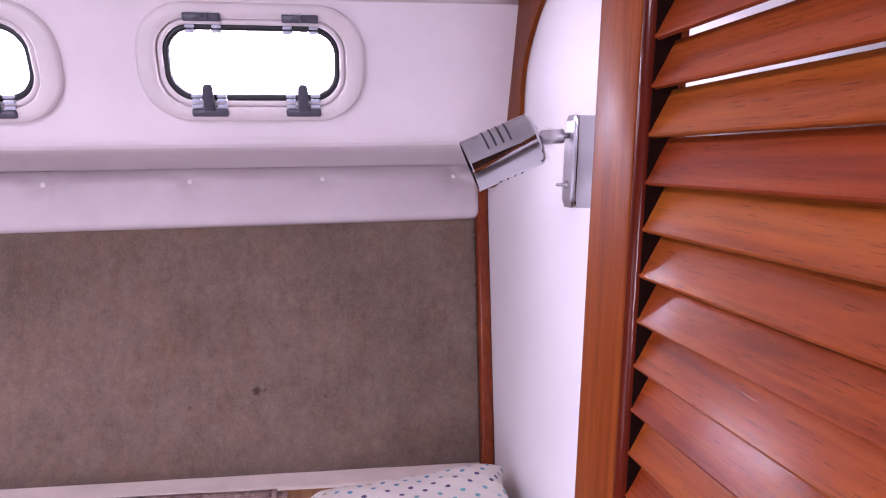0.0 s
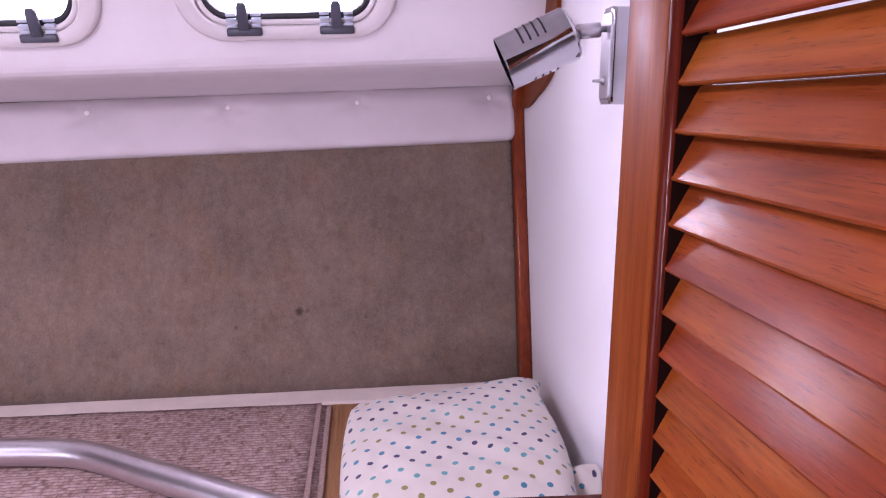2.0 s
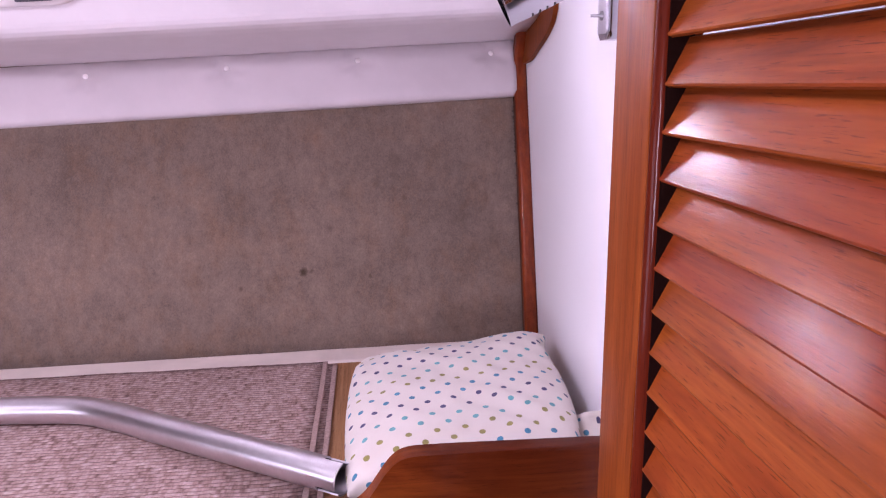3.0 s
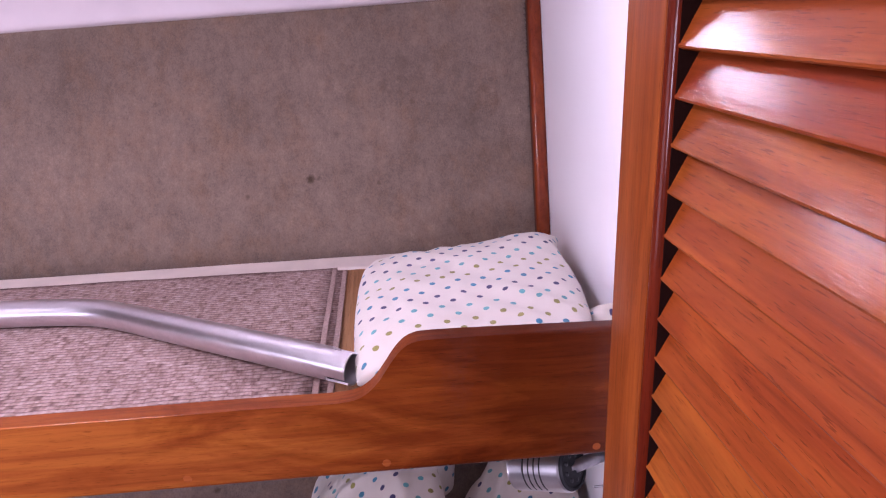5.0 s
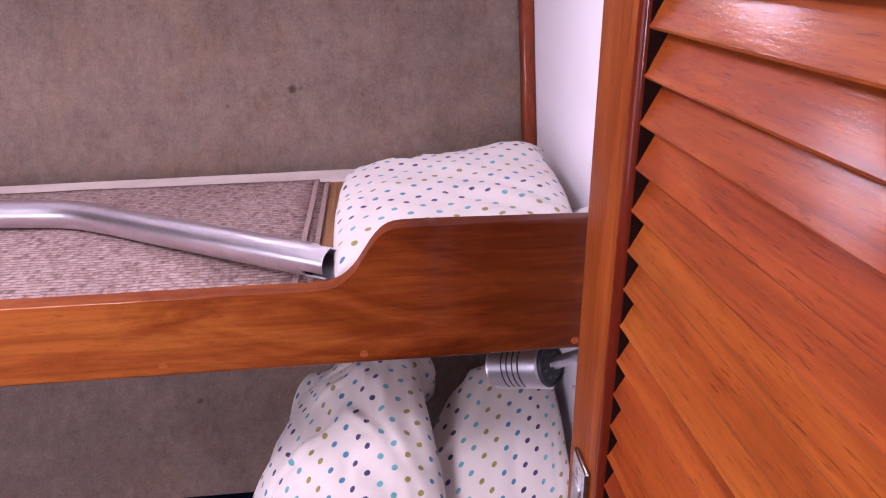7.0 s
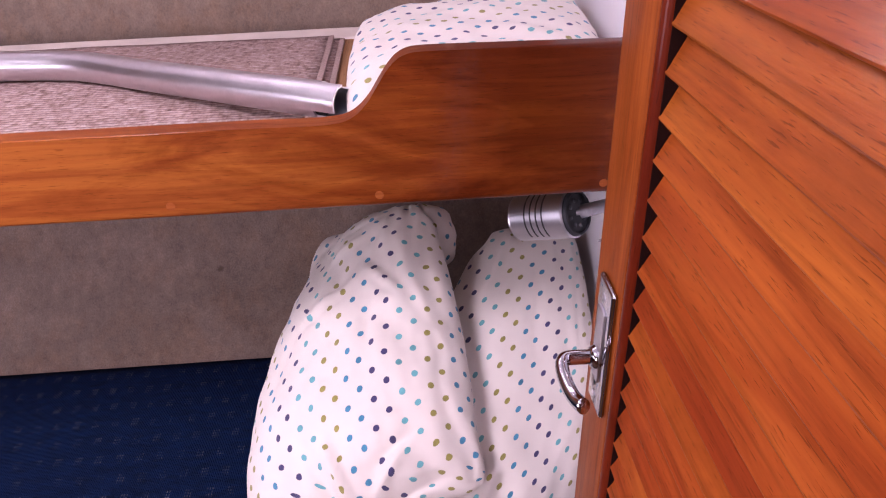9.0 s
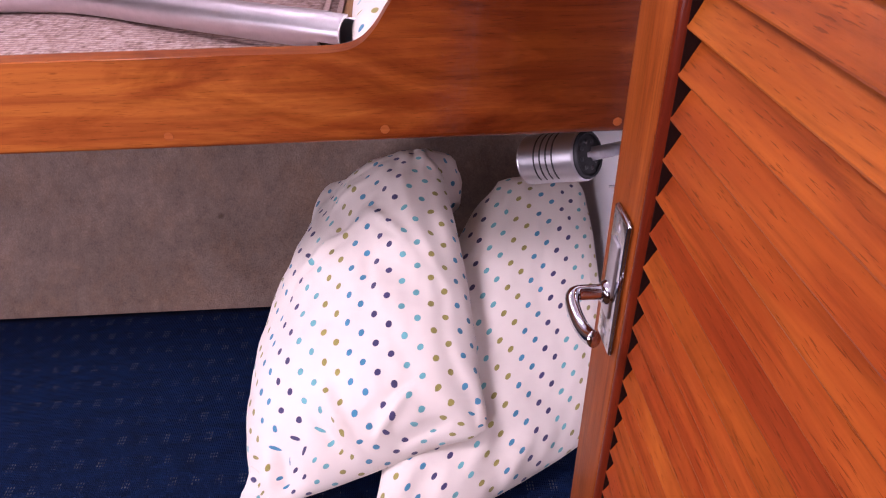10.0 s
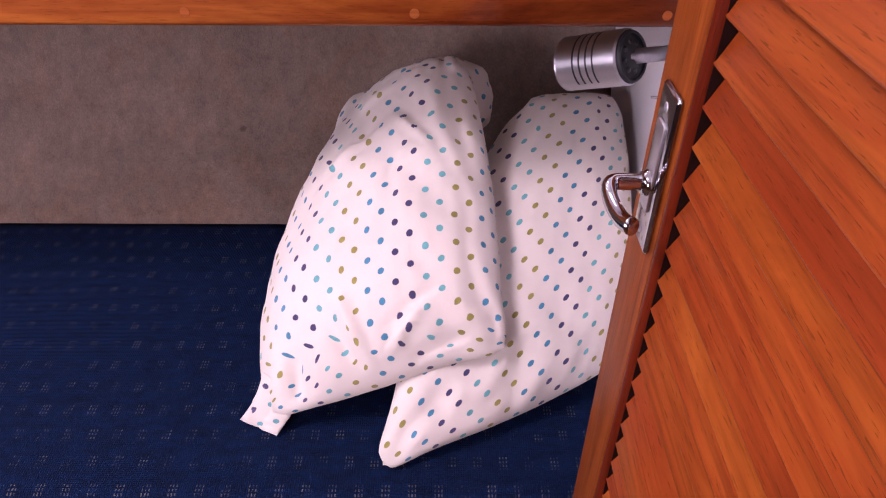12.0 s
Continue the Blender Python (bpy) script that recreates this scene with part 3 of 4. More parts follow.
# knee of the same timber, round the deck edge and up under the ceiling
inner = [(p.x, p.y) for p in smooth_path([(2.150, 1.726, 0), (2.040, 1.733, 0), (1.950, 1.754, 0), (1.860, 1.776, 0), (1.790, 1.803, 0), (1.760, 1.842, 0), (1.752, 1.90, 0), (1.752, 1.95, 0), (1.735, 2.0, 0), (1.685, 2.052, 0), (1.605, 2.10, 0), (1.45, 2.16, 0)], 5)]
outer = [(1.45, 2.26), (1.66, 2.24), (1.80, 2.18), (1.875, 2.09), (1.90, 2.0), (1.925, 1.86), (2.00, 1.83), (2.150, 1.80)]
bm = prism(inner + outer, lambda u, v, d: (bulk_x(u) - 0.011 + d, u, v), 0.010, 0.003, 2)
sharp(tagged(part("trim_knee", bm, stile_wood), "curved varnished teak knee against the bulkhead", "trim", kind="structure"))

# upholstered strip with buttons below the deck edge
PB0, PB1 = 1.628, 1.779


def pad(x, k):
    z = PB0 + (PB1 - PB0) * k + SHEER * x
    puff = 0.030 * (1 - abs(2 * k - 1) ** 5) ** 0.5
    for bx in BUTTONS:
        d2 = ((x - bx) / 0.038) ** 2 + ((k - BUTTON_K) * (PB1 - PB0) / 0.026) ** 2
        puff -= 0.014 * math.exp(-d2) + 0.0065 * math.exp(-d2 * 6)
        turn = math.atan2((k - BUTTON_K) * (PB1 - PB0), x - bx)
        puff += 0.0034 * math.cos(5 * turn + bx * 40) * math.exp(-(d2 - 1.0) ** 2)
    puff += 0.002 * noise.noise((x * 6, k * 2, 3))
    return (x, hull_y(z - SHEER * x, x) - 0.002 - puff, z)


BUTTON_K = 0.755
BUTTONS = [-1.40, -1.06, -0.718, -0.380, -0.054, 0.292]
strip = base("upholstered_strip", pose(0, 0, 0), "white buttoned vinyl pad along the hull side", "padding")
bm = thicken(sheet(lin(WEST, 0.352, 180), lin(0, 1, 26), pad), (0, 0.012, 0))
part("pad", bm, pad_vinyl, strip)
for bx in BUTTONS:
    q = pad(bx, BUTTON_K)
    part("button", lathe([(0, 0.006), (0.004, 0.0055), (0.0065, 0.003), (0.0072, 0), (0.0065, -0.003)], 16, Matrix.Translation((bx, q[1] - 0.001, q[2])) @ Matrix.Rotation(radians(90), 4, "X")), button_cream, strip, "cream covered button")


# ---- portlights ----
def ring(outer, inner, d0, d1, soft):
    """A flat ring between two outlines of as many points, from depth d0 to d1, with its outer rim rounded."""
    bm = bmesh.new()
    n = len(outer)
    rows = []
    for k, (f, d) in enumerate(((1.0, d0), (1.0, d0 + (d1 - d0) * 0.45), (1 - soft * 0.3, d0 + (d1 - d0) * 0.85), (1 - soft, d1))):
        rows.append([bm.verts.new((u * f, v * f, d)) for u, v in outer])
    rows.append([bm.verts.new((u * 1.02, v * 1.02, d1)) for u, v in inner])
    rows.append([bm.verts.new((u, v, d1 - 0.002)) for u, v in inner])
    rows.append([bm.verts.new((u, v, d0)) for u, v in inner])
    for a, c in zip(rows, rows[1:]):
        for i in range(n):
            bm.faces.new((a[i], a[(i + 1) % n], c[(i + 1) % n], c[i]))
    return bm


def portlight(m):
    """Local x along the boat, y up the cabin side, z inboard."""
    e = base("window_1", m, "cream-framed portlight with black gasket, closed", "window")
    e["kind"] = "structure"
    part("window_frame", ring(round_rect(0.455, 0.236, 0.098, 10), round_rect(0.375, 0.176, 0.066, 10), -0.004, 0.016, 0.035), cream_frame, e)
    part("window_rim", ring(round_rect(0.374, 0.175, 0.066, 10), round_rect(0.350, 0.152, 0.056, 10), -0.03, 0.010, 0.02), cream_frame, e)
    part("gasket", ring(round_rect(0.358, 0.160, 0.060, 10), round_rect(0.330, 0.128, 0.048, 10), -0.034, 0.004, 0.012), gasket_black, e, "black rubber gasket")
    bm = prism(round_rect(0.345, 0.145, 0.055, 8), lambda u, v, d: (u, v, -0.020 + d), 0.006)
    g = part("pane", bm, glass, e, "clear pane", False)
    g.visible_shadow = False
    for sx in (-0.092, 0.098):
        la = part("latch", box(sx - 0.036, sx + 0.036, -0.106, -0.090, 0.010, 0.024, 0.003), latch_grey, e, "grey plastic latch with a dark lever")
        for k in (-1, 1):
            for j in range(3):
                part("rib", box(sx + k * 0.025 - 0.010, sx + k * 0.025 + 0.010, -0.089 + j * 0.011, -0.082 + j * 0.011, 0.008, 0.019, 0.0015), latch_pale, la)
        part("lever", prism([(-0.011, -0.094), (0.011, -0.094), (0.010, -0.045), (0.006, -0.038), (-0.006, -0.038), (-0.010, -0.045)], lambda u, v, d: (sx + u, v, 0.016 + d + 0.10 * (v + 0.094)), 0.012, 0.003), latch_grey, la)
    for sx in (-0.092, 0.098):
        h = part("hinge", box(sx - 0.036, sx + 0.036, 0.083, 0.099, 0.010, 0.022, 0.003), latch_grey, e, "grey plastic hinge")
        for k in (-1, 1):
            for j in range(2):
                part("rib", box(sx + k * 0.026 - 0.009, sx + k * 0.026 + 0.009, 0.060 + j * 0.010, 0.066 + j * 0.010, 0.006, 0.015, 0.0015), latch_pale, h)
        part("knuckle", box(sx - 0.014, sx + 0.014, 0.088, 0.0985, 0.0215, 0.027, 0.002), latch_grey, h)
        part("pin", lathe([(0, 0.032), (0.005, 0.031), (0.006, 0.026), (0.006, 0.022)], 16, Matrix.Translation((sx, 0.093, 0))), latch_grey, h)
    return e


def port_pose(cx):
    o = on_cabin_side(cx, 0.0)
    xa = (on_cabin_side(cx + 0.1, 0.0) - o).normalized()
    za = (on_cabin_side(cx, 0.0, 0.1) - o).normalized()
    ya = za.cross(xa).normalized()
    return Matrix(((xa.x, ya.x, za.x, o.x), (xa.y, ya.y, za.y, o.y), (xa.z, ya.z, za.z, o.z), (0, 0, 0, 1)))


port = portlight(port_pose(PORT_X[0]))
other = copy_thing(port, port_pose(PORT_X[1]))
other.name = "window_2"

# glare of open sky and water outside the ports
bm = sheet([-6.0, 5.0], [0.5, 6.5], lambda x, z: (x, 5.0, z))
bd, _g, _b = nodes_of("hazy_glare", 1.0)
_b.inputs["Emission Color"].default_value = (0.95, 0.98, 1.0, 1)
_b.inputs["Emission Strength"].default_value = 10.0
_b.inputs["Base Color"].default_value = (0.8, 0.8, 0.8, 1)
tagged(part("backdrop", bm, bd, None, "", False), "bright white haze outside the portlights", "sky", kind="structure")

# ---- upper berth ----
berth = base("upper_berth", pose(0, 0, 0), "upper bunk base of bare plywood with a cream edge strip", "bunk")
part("berth_panel", box(WEST, 0.330, 1.175, 1.90, 1.018, 1.040, 0.0), ply_wood, berth, "", False)
bm = sheet(lin(WEST, 0.366, 30), [0, 0.5, 1, 1.5, 2, 2.3], lambda x, k: (x, 1.858 + 0.037 * k + 0.02 * (x - 0.3) * min(k, 1), 1.0435 + 0.0012 * k * k))
part("edge_strip", thicken(bm, (0, 0, -0.02)), strip_white, berth, "cream painted strip")
part("cleat", box(0.285, 0.331, 1.30, 1.75, 0.985, 1.016, 0.003), trim_wood, berth, "dark wooden cleat")

# lee board: low along the berth, raised with a curve at the bulkhead end
top_line = [(WEST, 1.119), (-0.60, 1.119), (-0.20, 1.117), (-0.125, 1.116), (-0.100, 1.117), (-0.082, 1.120), (-0.067, 1.128), (-0.052, 1.143), (-0.039, 1.162), (-0.028, 1.178), (-0.016, 1.191), (-0.003, 1.198), (0.014, 1.2005), (0.06, 1.2005), (0.328, 1.199)]
board = base("lee_board", pose(0, 0, 0), "varnished teak lee board with a raised curved end", "board")
fair = [(p.x, p.y) for p in smooth_path([(u, v, 0) for u, v in top_line[2:-1]], 4)]
outline = [(WEST, 0.9985), (0.328, 0.9985), top_line[-1]] + fair[::-1] + [top_line[0]]
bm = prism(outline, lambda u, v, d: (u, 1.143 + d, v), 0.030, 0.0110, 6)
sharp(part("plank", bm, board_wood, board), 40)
for px_, pz_ in ((-0.317, 1.0175), (-0.048, 1.0165), (0.249, 1.0150)):
    part("plug", lathe([(0, 0.0004), (0.0056, 0.0004), (0.0058, 0.0), (0.0058, -0.004)], 20, Matrix.Translation((px_, 1.143, pz_)) @ Matrix.Rotation(radians(90), 4, "X")), plug_wood, board, "pale wooden plug", False)


# rugs, one on the other
def rug(name, x0, x1, y0, y1, z0, label, seed):
    e = base(name, pose(0, 0, 0), label, "rug", "rugs on the upper berth")
    wob = lambda x, y: 0.0016 * noise.noise((x * 7 + seed, y * 7, seed))
    bm = thicken(sheet(lin(x0, x1 - 0.010, 60), lin(y0, y1 - 0.006, 34), lambda x, y: (x, y, z0 + 0.0065 + wob(x, y))), (0, 0, -0.005))
    part("weave", bm, rug_weave, e)
    sec = [(-0.0055, -0.001), (-0.0055, 0.0052), (-0.0050, 0.0054), (0.0045, 0.0048), (0.0055, 0.0040), (0.0055, -0.001)]
    part("side_binding", sweep(sec, [(x1 - 0.005 + 0.0015 * noise.noise((0, y * 9, seed)), y, z0 + 0.0012 + wob(x1, y)) for y in lin(y0, y1 - 0.005, 30)], (0, 0, 1)), rug_binding, e, "pale woven edge binding")
    part("end_binding", sweep([(a * 0.5, b * 0.8) for a, b in sec], [(x, y1 - 0.005, z0 + 0.0012 + wob(x, y1)) for x in lin(x0, x1, 50)], (0, 0, 1)), rug_binding, e, "pale woven edge binding")
    return e


rug("berth_rug", WEST, -0.128, 1.180, 1.846, 1.0405, "rose-brown flat-woven rug on the plywood berth", 1.0)
rug("berth_rug", WEST, -0.150, 1.180, 1.842, 1.0485, "rose-brown flat-woven rug lying on another rug", 2.0)

# ---- aluminium tube on the rug ----
TUBE_R = 0.026
tube = base("bent_tube", pose(0, 0, 0), "bent brushed aluminium tube with notched end, lying on the rug", "tube")
line = smooth_path([(-1.85, 1.635, 1.0825), (-1.2, 1.628, 1.0825), (-0.80, 1.617, 1.0825), (-0.66, 1.606, 1.0825), (-0.585, 1.589, 1.083), (-0.515, 1.552, 1.084), (-0.44, 1.501, 1.0865), (-0.30, 1.405, 1.093), (-0.16, 1.308, 1.100), (-0.122, 1.282, 1.1015)], 6)


def pipe(path, r, t, n=40, keep=None):
    """A tube with wall t; keep(angle) says which strips of the wall are there."""
    bm = bmesh.new()
    rings = []
    for i, p in enumerate(path):
        w = (path[min(i + 1, len(path) - 1)] - path[max(i - 1, 0)]).normalized()
        side = w.cross(Vector((0, 0, 1))).normalized()
        upv = side.cross(w)
        rings.append([[bm.verts.new(p + (side * math.cos(2 * math.pi * k / n) + upv * math.sin(2 * math.pi * k / n)) * rr) for k in range(n)] for rr in (r, r - t)])
    for (ao, ai), (co, ci) in zip(rings, rings[1:]):
        for k in range(n):
            j = (k + 1) % n
            if keep is None or keep(360.0 * (k + 0.5) / n):
                bm.faces.new((ao[k], ao[j], co[j], co[k]))
                bm.faces.new((ai[j], ai[k], ci[k], ci[j]))
                for q, nx in ((k, (k - 1) % n), (j, (j + 1) % n)):
                    if keep is not None and not keep(360.0 * (nx + (0.5 if q == k else -0.5)) / n):
                        bm.faces.new((ao[q], co[q], ci[q], ai[q]))
    for o, i_ in (rings[0], rings[-1]):
        for k in range(n):
            j = (k + 1) % n
            if keep is None or keep(360.0 * (k + 0.5) / n):
                bm.faces.new((o[k], o[j], i_[j], i_[k]))
    loose = [v for v in bm.verts if not v.link_faces]
    bmesh.ops.delete(bm, geom=loose, context="VERTS")
    return bm


sharp(part("tube_wall", pipe(line, TUBE_R, 0.0028), aluminium, tube))
_w = (line[-1] - line[-2]).normalized()
tip = [line[-1] + _w * k for k in (-0.0002, 0.013, 0.026, 0.038)]
sharp(part("tube_tongue", pipe(tip, TUBE_R, 0.0028, 40, lambda a: a % 360 < 94 or 141 < a % 360 < 316 or 339 < a % 360), aluminium, tube, "notched end of the tube"))
part("liner", pipe([line[-1] + _w * k for k in (-0.06, -0.03, -0.01, 0.002)], TUBE_R - 0.0032, 0.004), liner_black, tube, "black plastic liner")


# ---- pillows ----
def pillow(name, bl, br, tr, tl, fat, p, q, label, seed, side=(0.03, 0.03), uv_at=(0.0, 0.0), creases=(), back=0.8, wrinkle=0.006, parent=None, group="pillows", rows=(56, 72), ends=(0.0, 0.0), ears=(0.0, 0.0, 0.0, 0.0), blunt=0.016, turn=0.0):
    """A stuffed case between four corners. side, ends: how far the edges belly out. creases: (s, t, s, t, height, width)."""
    BL, BR, TR, TL = (Vector(c) for c in (bl, br, tr, tl))
    nrm = ((BR - BL).cross(TL - BL)).normalized()
    ax = ((BR - BL) + (TR - TL)).normalized()
    ay = ((TL - BL) + (TR - BR)).normalized()
    bm = bmesh.new()
    uvl = bm.loops.layers.uv.new("case")
    NS, NT = rows

    def at(s, t, sgn):
        base_p = BL * (1 - s) * (1 - t) + BR * s * (1 - t) + TR * s * t + TL * (1 - s) * t
        c = 4 * t * (1 - t)
        base_p += ax * (side[1] * c * s ** 2 - side[0] * c * (1 - s) ** 2)
        e = 4 * s * (1 - s)
        base_p += ay * (ends[1] * e * t ** 2 - ends[0] * e * (1 - t) ** 2)
        for ln, cs, ct in zip(ears, (0, 1, 1, 0), (0, 0, 1, 1)):
            near = math.exp(-(((s - cs) / 0.13) ** 2 + ((t - ct) / 0.10) ** 2))
            base_p += (ax * (2 * cs - 1) + ay * (2 * ct - 1)) * ln * near
            tipd = math.exp(-(((s - cs) / 0.055) ** 2 + ((t - ct) / 0.045) ** 2))
            base_p -= (ax * (2 * cs - 1) + ay * (2 * ct - 1)) * blunt * tipd
        es, et = 1 - abs(2 * s - 1) ** p, 1 - abs(2 * t - 1) ** p
        h = fat * max(es * et, 0) ** q
        fade = min(1, 6 * es) * min(1, 6 * et)
        w = noise.noise((s * 3.1 + seed, t * 4.3, seed)) * 1.0 + 0.5 * noise.noise((s * 8 + seed, t * 6, 5 + seed)) + 0.28 * noise.noise((s * 19, t * 13 + seed, 9))
        d = h * (1.0 if sgn > 0 else back) + wrinkle * w * fade
        for s0, t0, s1, t1, hh, ww in creases:
            vx, vy = s1 - s0, t1 - t0
            k = max(0, min(1, ((s - s0) * vx + (t - t0) * vy) / (vx * vx + vy * vy)))
            dist = math.hypot(s - s0 - k * vx, (t - t0 - k * vy) * 1.4)
            d += hh * math.exp(-(dist / ww) ** 2) * math.sin(math.pi * min(1, max(0.08, k * 0.9 + 0.08))) if sgn > 0 else 0
        near_edge = math.exp(-(min(s, 1 - s) / 0.11) ** 2) * noise.noise((t * 15 + seed, s * 2.5, 3)) + math.exp(-(min(t, 1 - t) / 0.11) ** 2) * noise.noise((s * 13 + seed, t * 2.5, 7))
        d += 0.95 * wrinkle * near_edge * min(1, 3 * es) * min(1, 3 * et)
        d -= 0.45 * wrinkle * max(0, 1 - 5 * abs(noise.noise((s * 4.2 + 0.8 * t + seed, t * 3.4 - s, 11 + seed)))) * fade
        rim = nrm * 0.004 * noise.noise((s * 7 + t * 9, seed, 2))
        return base_p + nrm * sgn * max(d, 0) + rim

    g = {}
    for sgn in (1, -1):
        for i in range(NS + 1):
            for j in range(NT + 1):
                # finer towards the seams
                s = 0.5 - 0.5 * math.cos(math.pi * (0.5 * i / NS + 0.25 + 0.25 * (2 * i / NS - 1)))
                t = 0.5 - 0.5 * math.cos(math.pi * (0.5 * j / NT + 0.25 + 0.25 * (2 * j / NT - 1)))
                edge = i in (0, NS) or j in (0, NT)
                if edge and sgn < 0:
                    g[sgn, i, j] = g[1, i, j]
                else:
                    g[sgn, i, j] = (bm.verts.new(at(s, t, sgn)), s, t)
    # cloth coordinates follow the true lengths over the stuffed surface
    cloth = {}
    ci, cj = NS // 2, NT // 2
    ca, sa = math.cos(radians(turn)), math.sin(radians(turn))
    for sgn in (1, -1):
        P = lambda i, j: g[sgn, i, j][0].co
        ups = [0.0]
        for j in range(NT):
            ups.append(ups[-1] + (P(ci, j + 1) - P(ci, j)).length)
        for j in range(NT + 1):
            along = [0.0]
            for i in range(NS):
                along.append(along[-1] + (P(i + 1, j) - P(i, j)).length)
            for i in range(NS + 1):
                u, v = along[i] - along[ci], ups[j] - ups[cj]
                cloth[sgn, i, j] = (uv_at[0] + u * ca - v * sa + 0.5, uv_at[1] + u * sa + v * ca + 0.5)
    for sgn in (1, -1):
        for i in range(NS):
            for j in range(NT):
                keys = [(sgn, i, j), (sgn, i + 1, j), (sgn, i + 1, j + 1), (sgn, i, j + 1)]
                if sgn < 0:
                    keys.reverse()
                f = bm.faces.new([g[k][0] for k in keys])
                for lo, k in zip(f.loops, keys):
                    lo[uvl].uv = cloth[k]
    ob = part(name, bm, cotton, parent)
    if parent is None:
        tagged(ob, label, "pillow", group)
    return ob


# on the upper berth
up = base("pillow", pose(0, 0, 0), "white pillow with coloured dots lying on the upper berth", "pillow", "pillows")
pillow("case", (-0.085, 1.225, 1.095), (0.272, 1.235, 1.098), (0.298, 1.690, 1.130), (-0.080, 1.690, 1.098), 0.056, 4.0, 0.42, "", 2.0, (0.012, 0.030), (0.01, 0.0), ((0.2, 0.6, 0.75, 0.55, -0.004, 0.10), (0.75, 0.72, 0.98, 0.98, 0.010, 0.14), (0.62, 0.40, 0.95, 0.16, 0.006, 0.045), (0.56, 0.34, 0.92, 0.10, -0.006, 0.05)), 0.9, 0.006, up, ears=(0, 0, 0.036, 0), blunt=0.0, turn=82.0)
pillow("case_end", (0.255, 1.36, 1.058), (0.326, 1.285, 1.062), (0.339, 1.336, 1.146), (0.296, 1.405, 1.098), 0.008, 2.6, 0.5, "", 7.0, (0.0, 0.004), (0.03, 0.09), ((0.3, 0.1, 0.45, 0.9, 0.006, 0.10), (0.7, 0.2, 0.6, 0.95, -0.005, 0.10)), 0.6, 0.006, up, rows=(18, 18), ends=(0.0, 0.006), blunt=0.004)

# two on the lower berth
one = base("pillow", pose(0, 0, 0), "white pillow with coloured dots, propped on the navy bunk cushion", "pillow", "pillows")
pillow("case", (-0.292, 1.030, 0.408), (0.074, 1.059, 0.552), (0.024, 1.432, 0.842), (-0.160, 1.545, 0.696), 0.115, 2.2, 0.50, "", 5.0, (0.088, 0.017), (0.0, 0.01),
       ((0.52, 0.03, 0.42, 0.24, 0.017, 0.016), (0.46, 0.04, 0.35, 0.20, -0.015, 0.022), (0.58, 0.04, 0.76, 0.13, 0.013, 0.016), (0.58, 0.11, 0.82, 0.19, -0.009, 0.018), (0.66, 0.03, 0.90, 0.05, -0.014, 0.022), (0.60, 0.71, 0.80, 0.60, 0.011, 0.013), (0.62, 0.68, 0.78, 0.58, -0.005, 0.014), (0.22, 0.60, 0.58, 0.69, 0.008, 0.013), (0.22, 0.57, 0.52, 0.655, -0.004, 0.016), (0.16, 0.02, 0.24, 0.14, -0.014, 0.03), (0.28, 0.03, 0.34, 0.12, 0.008, 0.025), (0.86, 0.78, 0.97, 0.45, -0.012, 0.05), (0.30, 0.80, 0.62, 0.84, 0.007, 0.02), (0.35, 0.88, 0.70, 0.92, -0.007, 0.02), (0.90, 0.25, 0.96, 0.08, -0.008, 0.03)), 0.6, 0.010, one, ends=(0.006, 0.027), ears=(0.0, 0.016, 0.0, 0.044), blunt=0.010, rows=(84, 104))
pillow("case_end", (0.020, 1.450, 0.680), (0.068, 1.490, 0.690), (0.060, 1.520, 0.790), (0.000, 1.480, 0.828), 0.030, 2.2, 0.5, "", 6.0, (0.0, 0.010), (0.2, 0.3), (), 1.0, 0.004, one, rows=(16, 20))
pillow("case_corner", (-0.346, 1.052, 0.381), (-0.279, 1.020, 0.381), (-0.236, 1.046, 0.440), (-0.296, 1.068, 0.478), 0.007, 2.6, 0.5, "", 4.0, (-0.006, 0.0), (0.11, 0.02), ((0.5, 0.05, 0.55, 0.9, -0.004, 0.12),), 0.7, 0.004, one, rows=(16, 16), blunt=0.0)

two = base("pillow", pose(0, 0, 0), "white pillow with coloured dots, leaning against the bulkhead", "pillow", "pillows")
pillow("case", (-0.100, 0.965, 0.392), (0.300, 1.140, 0.440), (0.318, 1.540, 0.720), (0.130, 1.500, 0.735), 0.080, 2.8, 0.50, "", 8.0, (0.055, 0.012), (0.013, 0.02),
       ((0.02, 0.02, 0.25, 0.20, -0.012, 0.05), (0.30, 0.05, 0.45, 0.25, 0.010, 0.05), (0.55, 0.04, 0.62, 0.16, 0.006, 0.04)), 0.6, 0.009, two, ends=(0.02, 0.01), ears=(0.02, 0.0, 0.0, 0.0))

# ---- lower berth ----
bunk = base("lower_berth", pose(0, 0, 0), "white bunk base under the navy cushion", "bunk")
part("bunk_front", box(WEST, 0.318, 0.925, 0.945, 0.0, 0.275), gelcoat, bunk, "", False)
part("bunk_top", box(WEST, 0.318, 0.945, 1.52, 0.255, 0.275), gelcoat, bunk, "", False)


def cushion_top(x, y):
    k = min(1.0, (y - 0.908) / 0.02)
    return 0.375 - 0.012 * (1 - k) ** 2 + 0.0025 * noise.noise((x * 2.3, y * 3.1, 4))


bm = sheet(lin(WEST, 0.312, 90), [0.908, 0.911, 0.916, 0.922, 0.93] + lin(0.94, 1.606, 34), lambda x, y: (x, y, cushion_top(x, y)))
thicken(bm, (0, 0, -0.09))
tagged(part("bunk_cushion", bm, navy_cloth), "navy woven bunk cushion with small pale marks", "cushion")


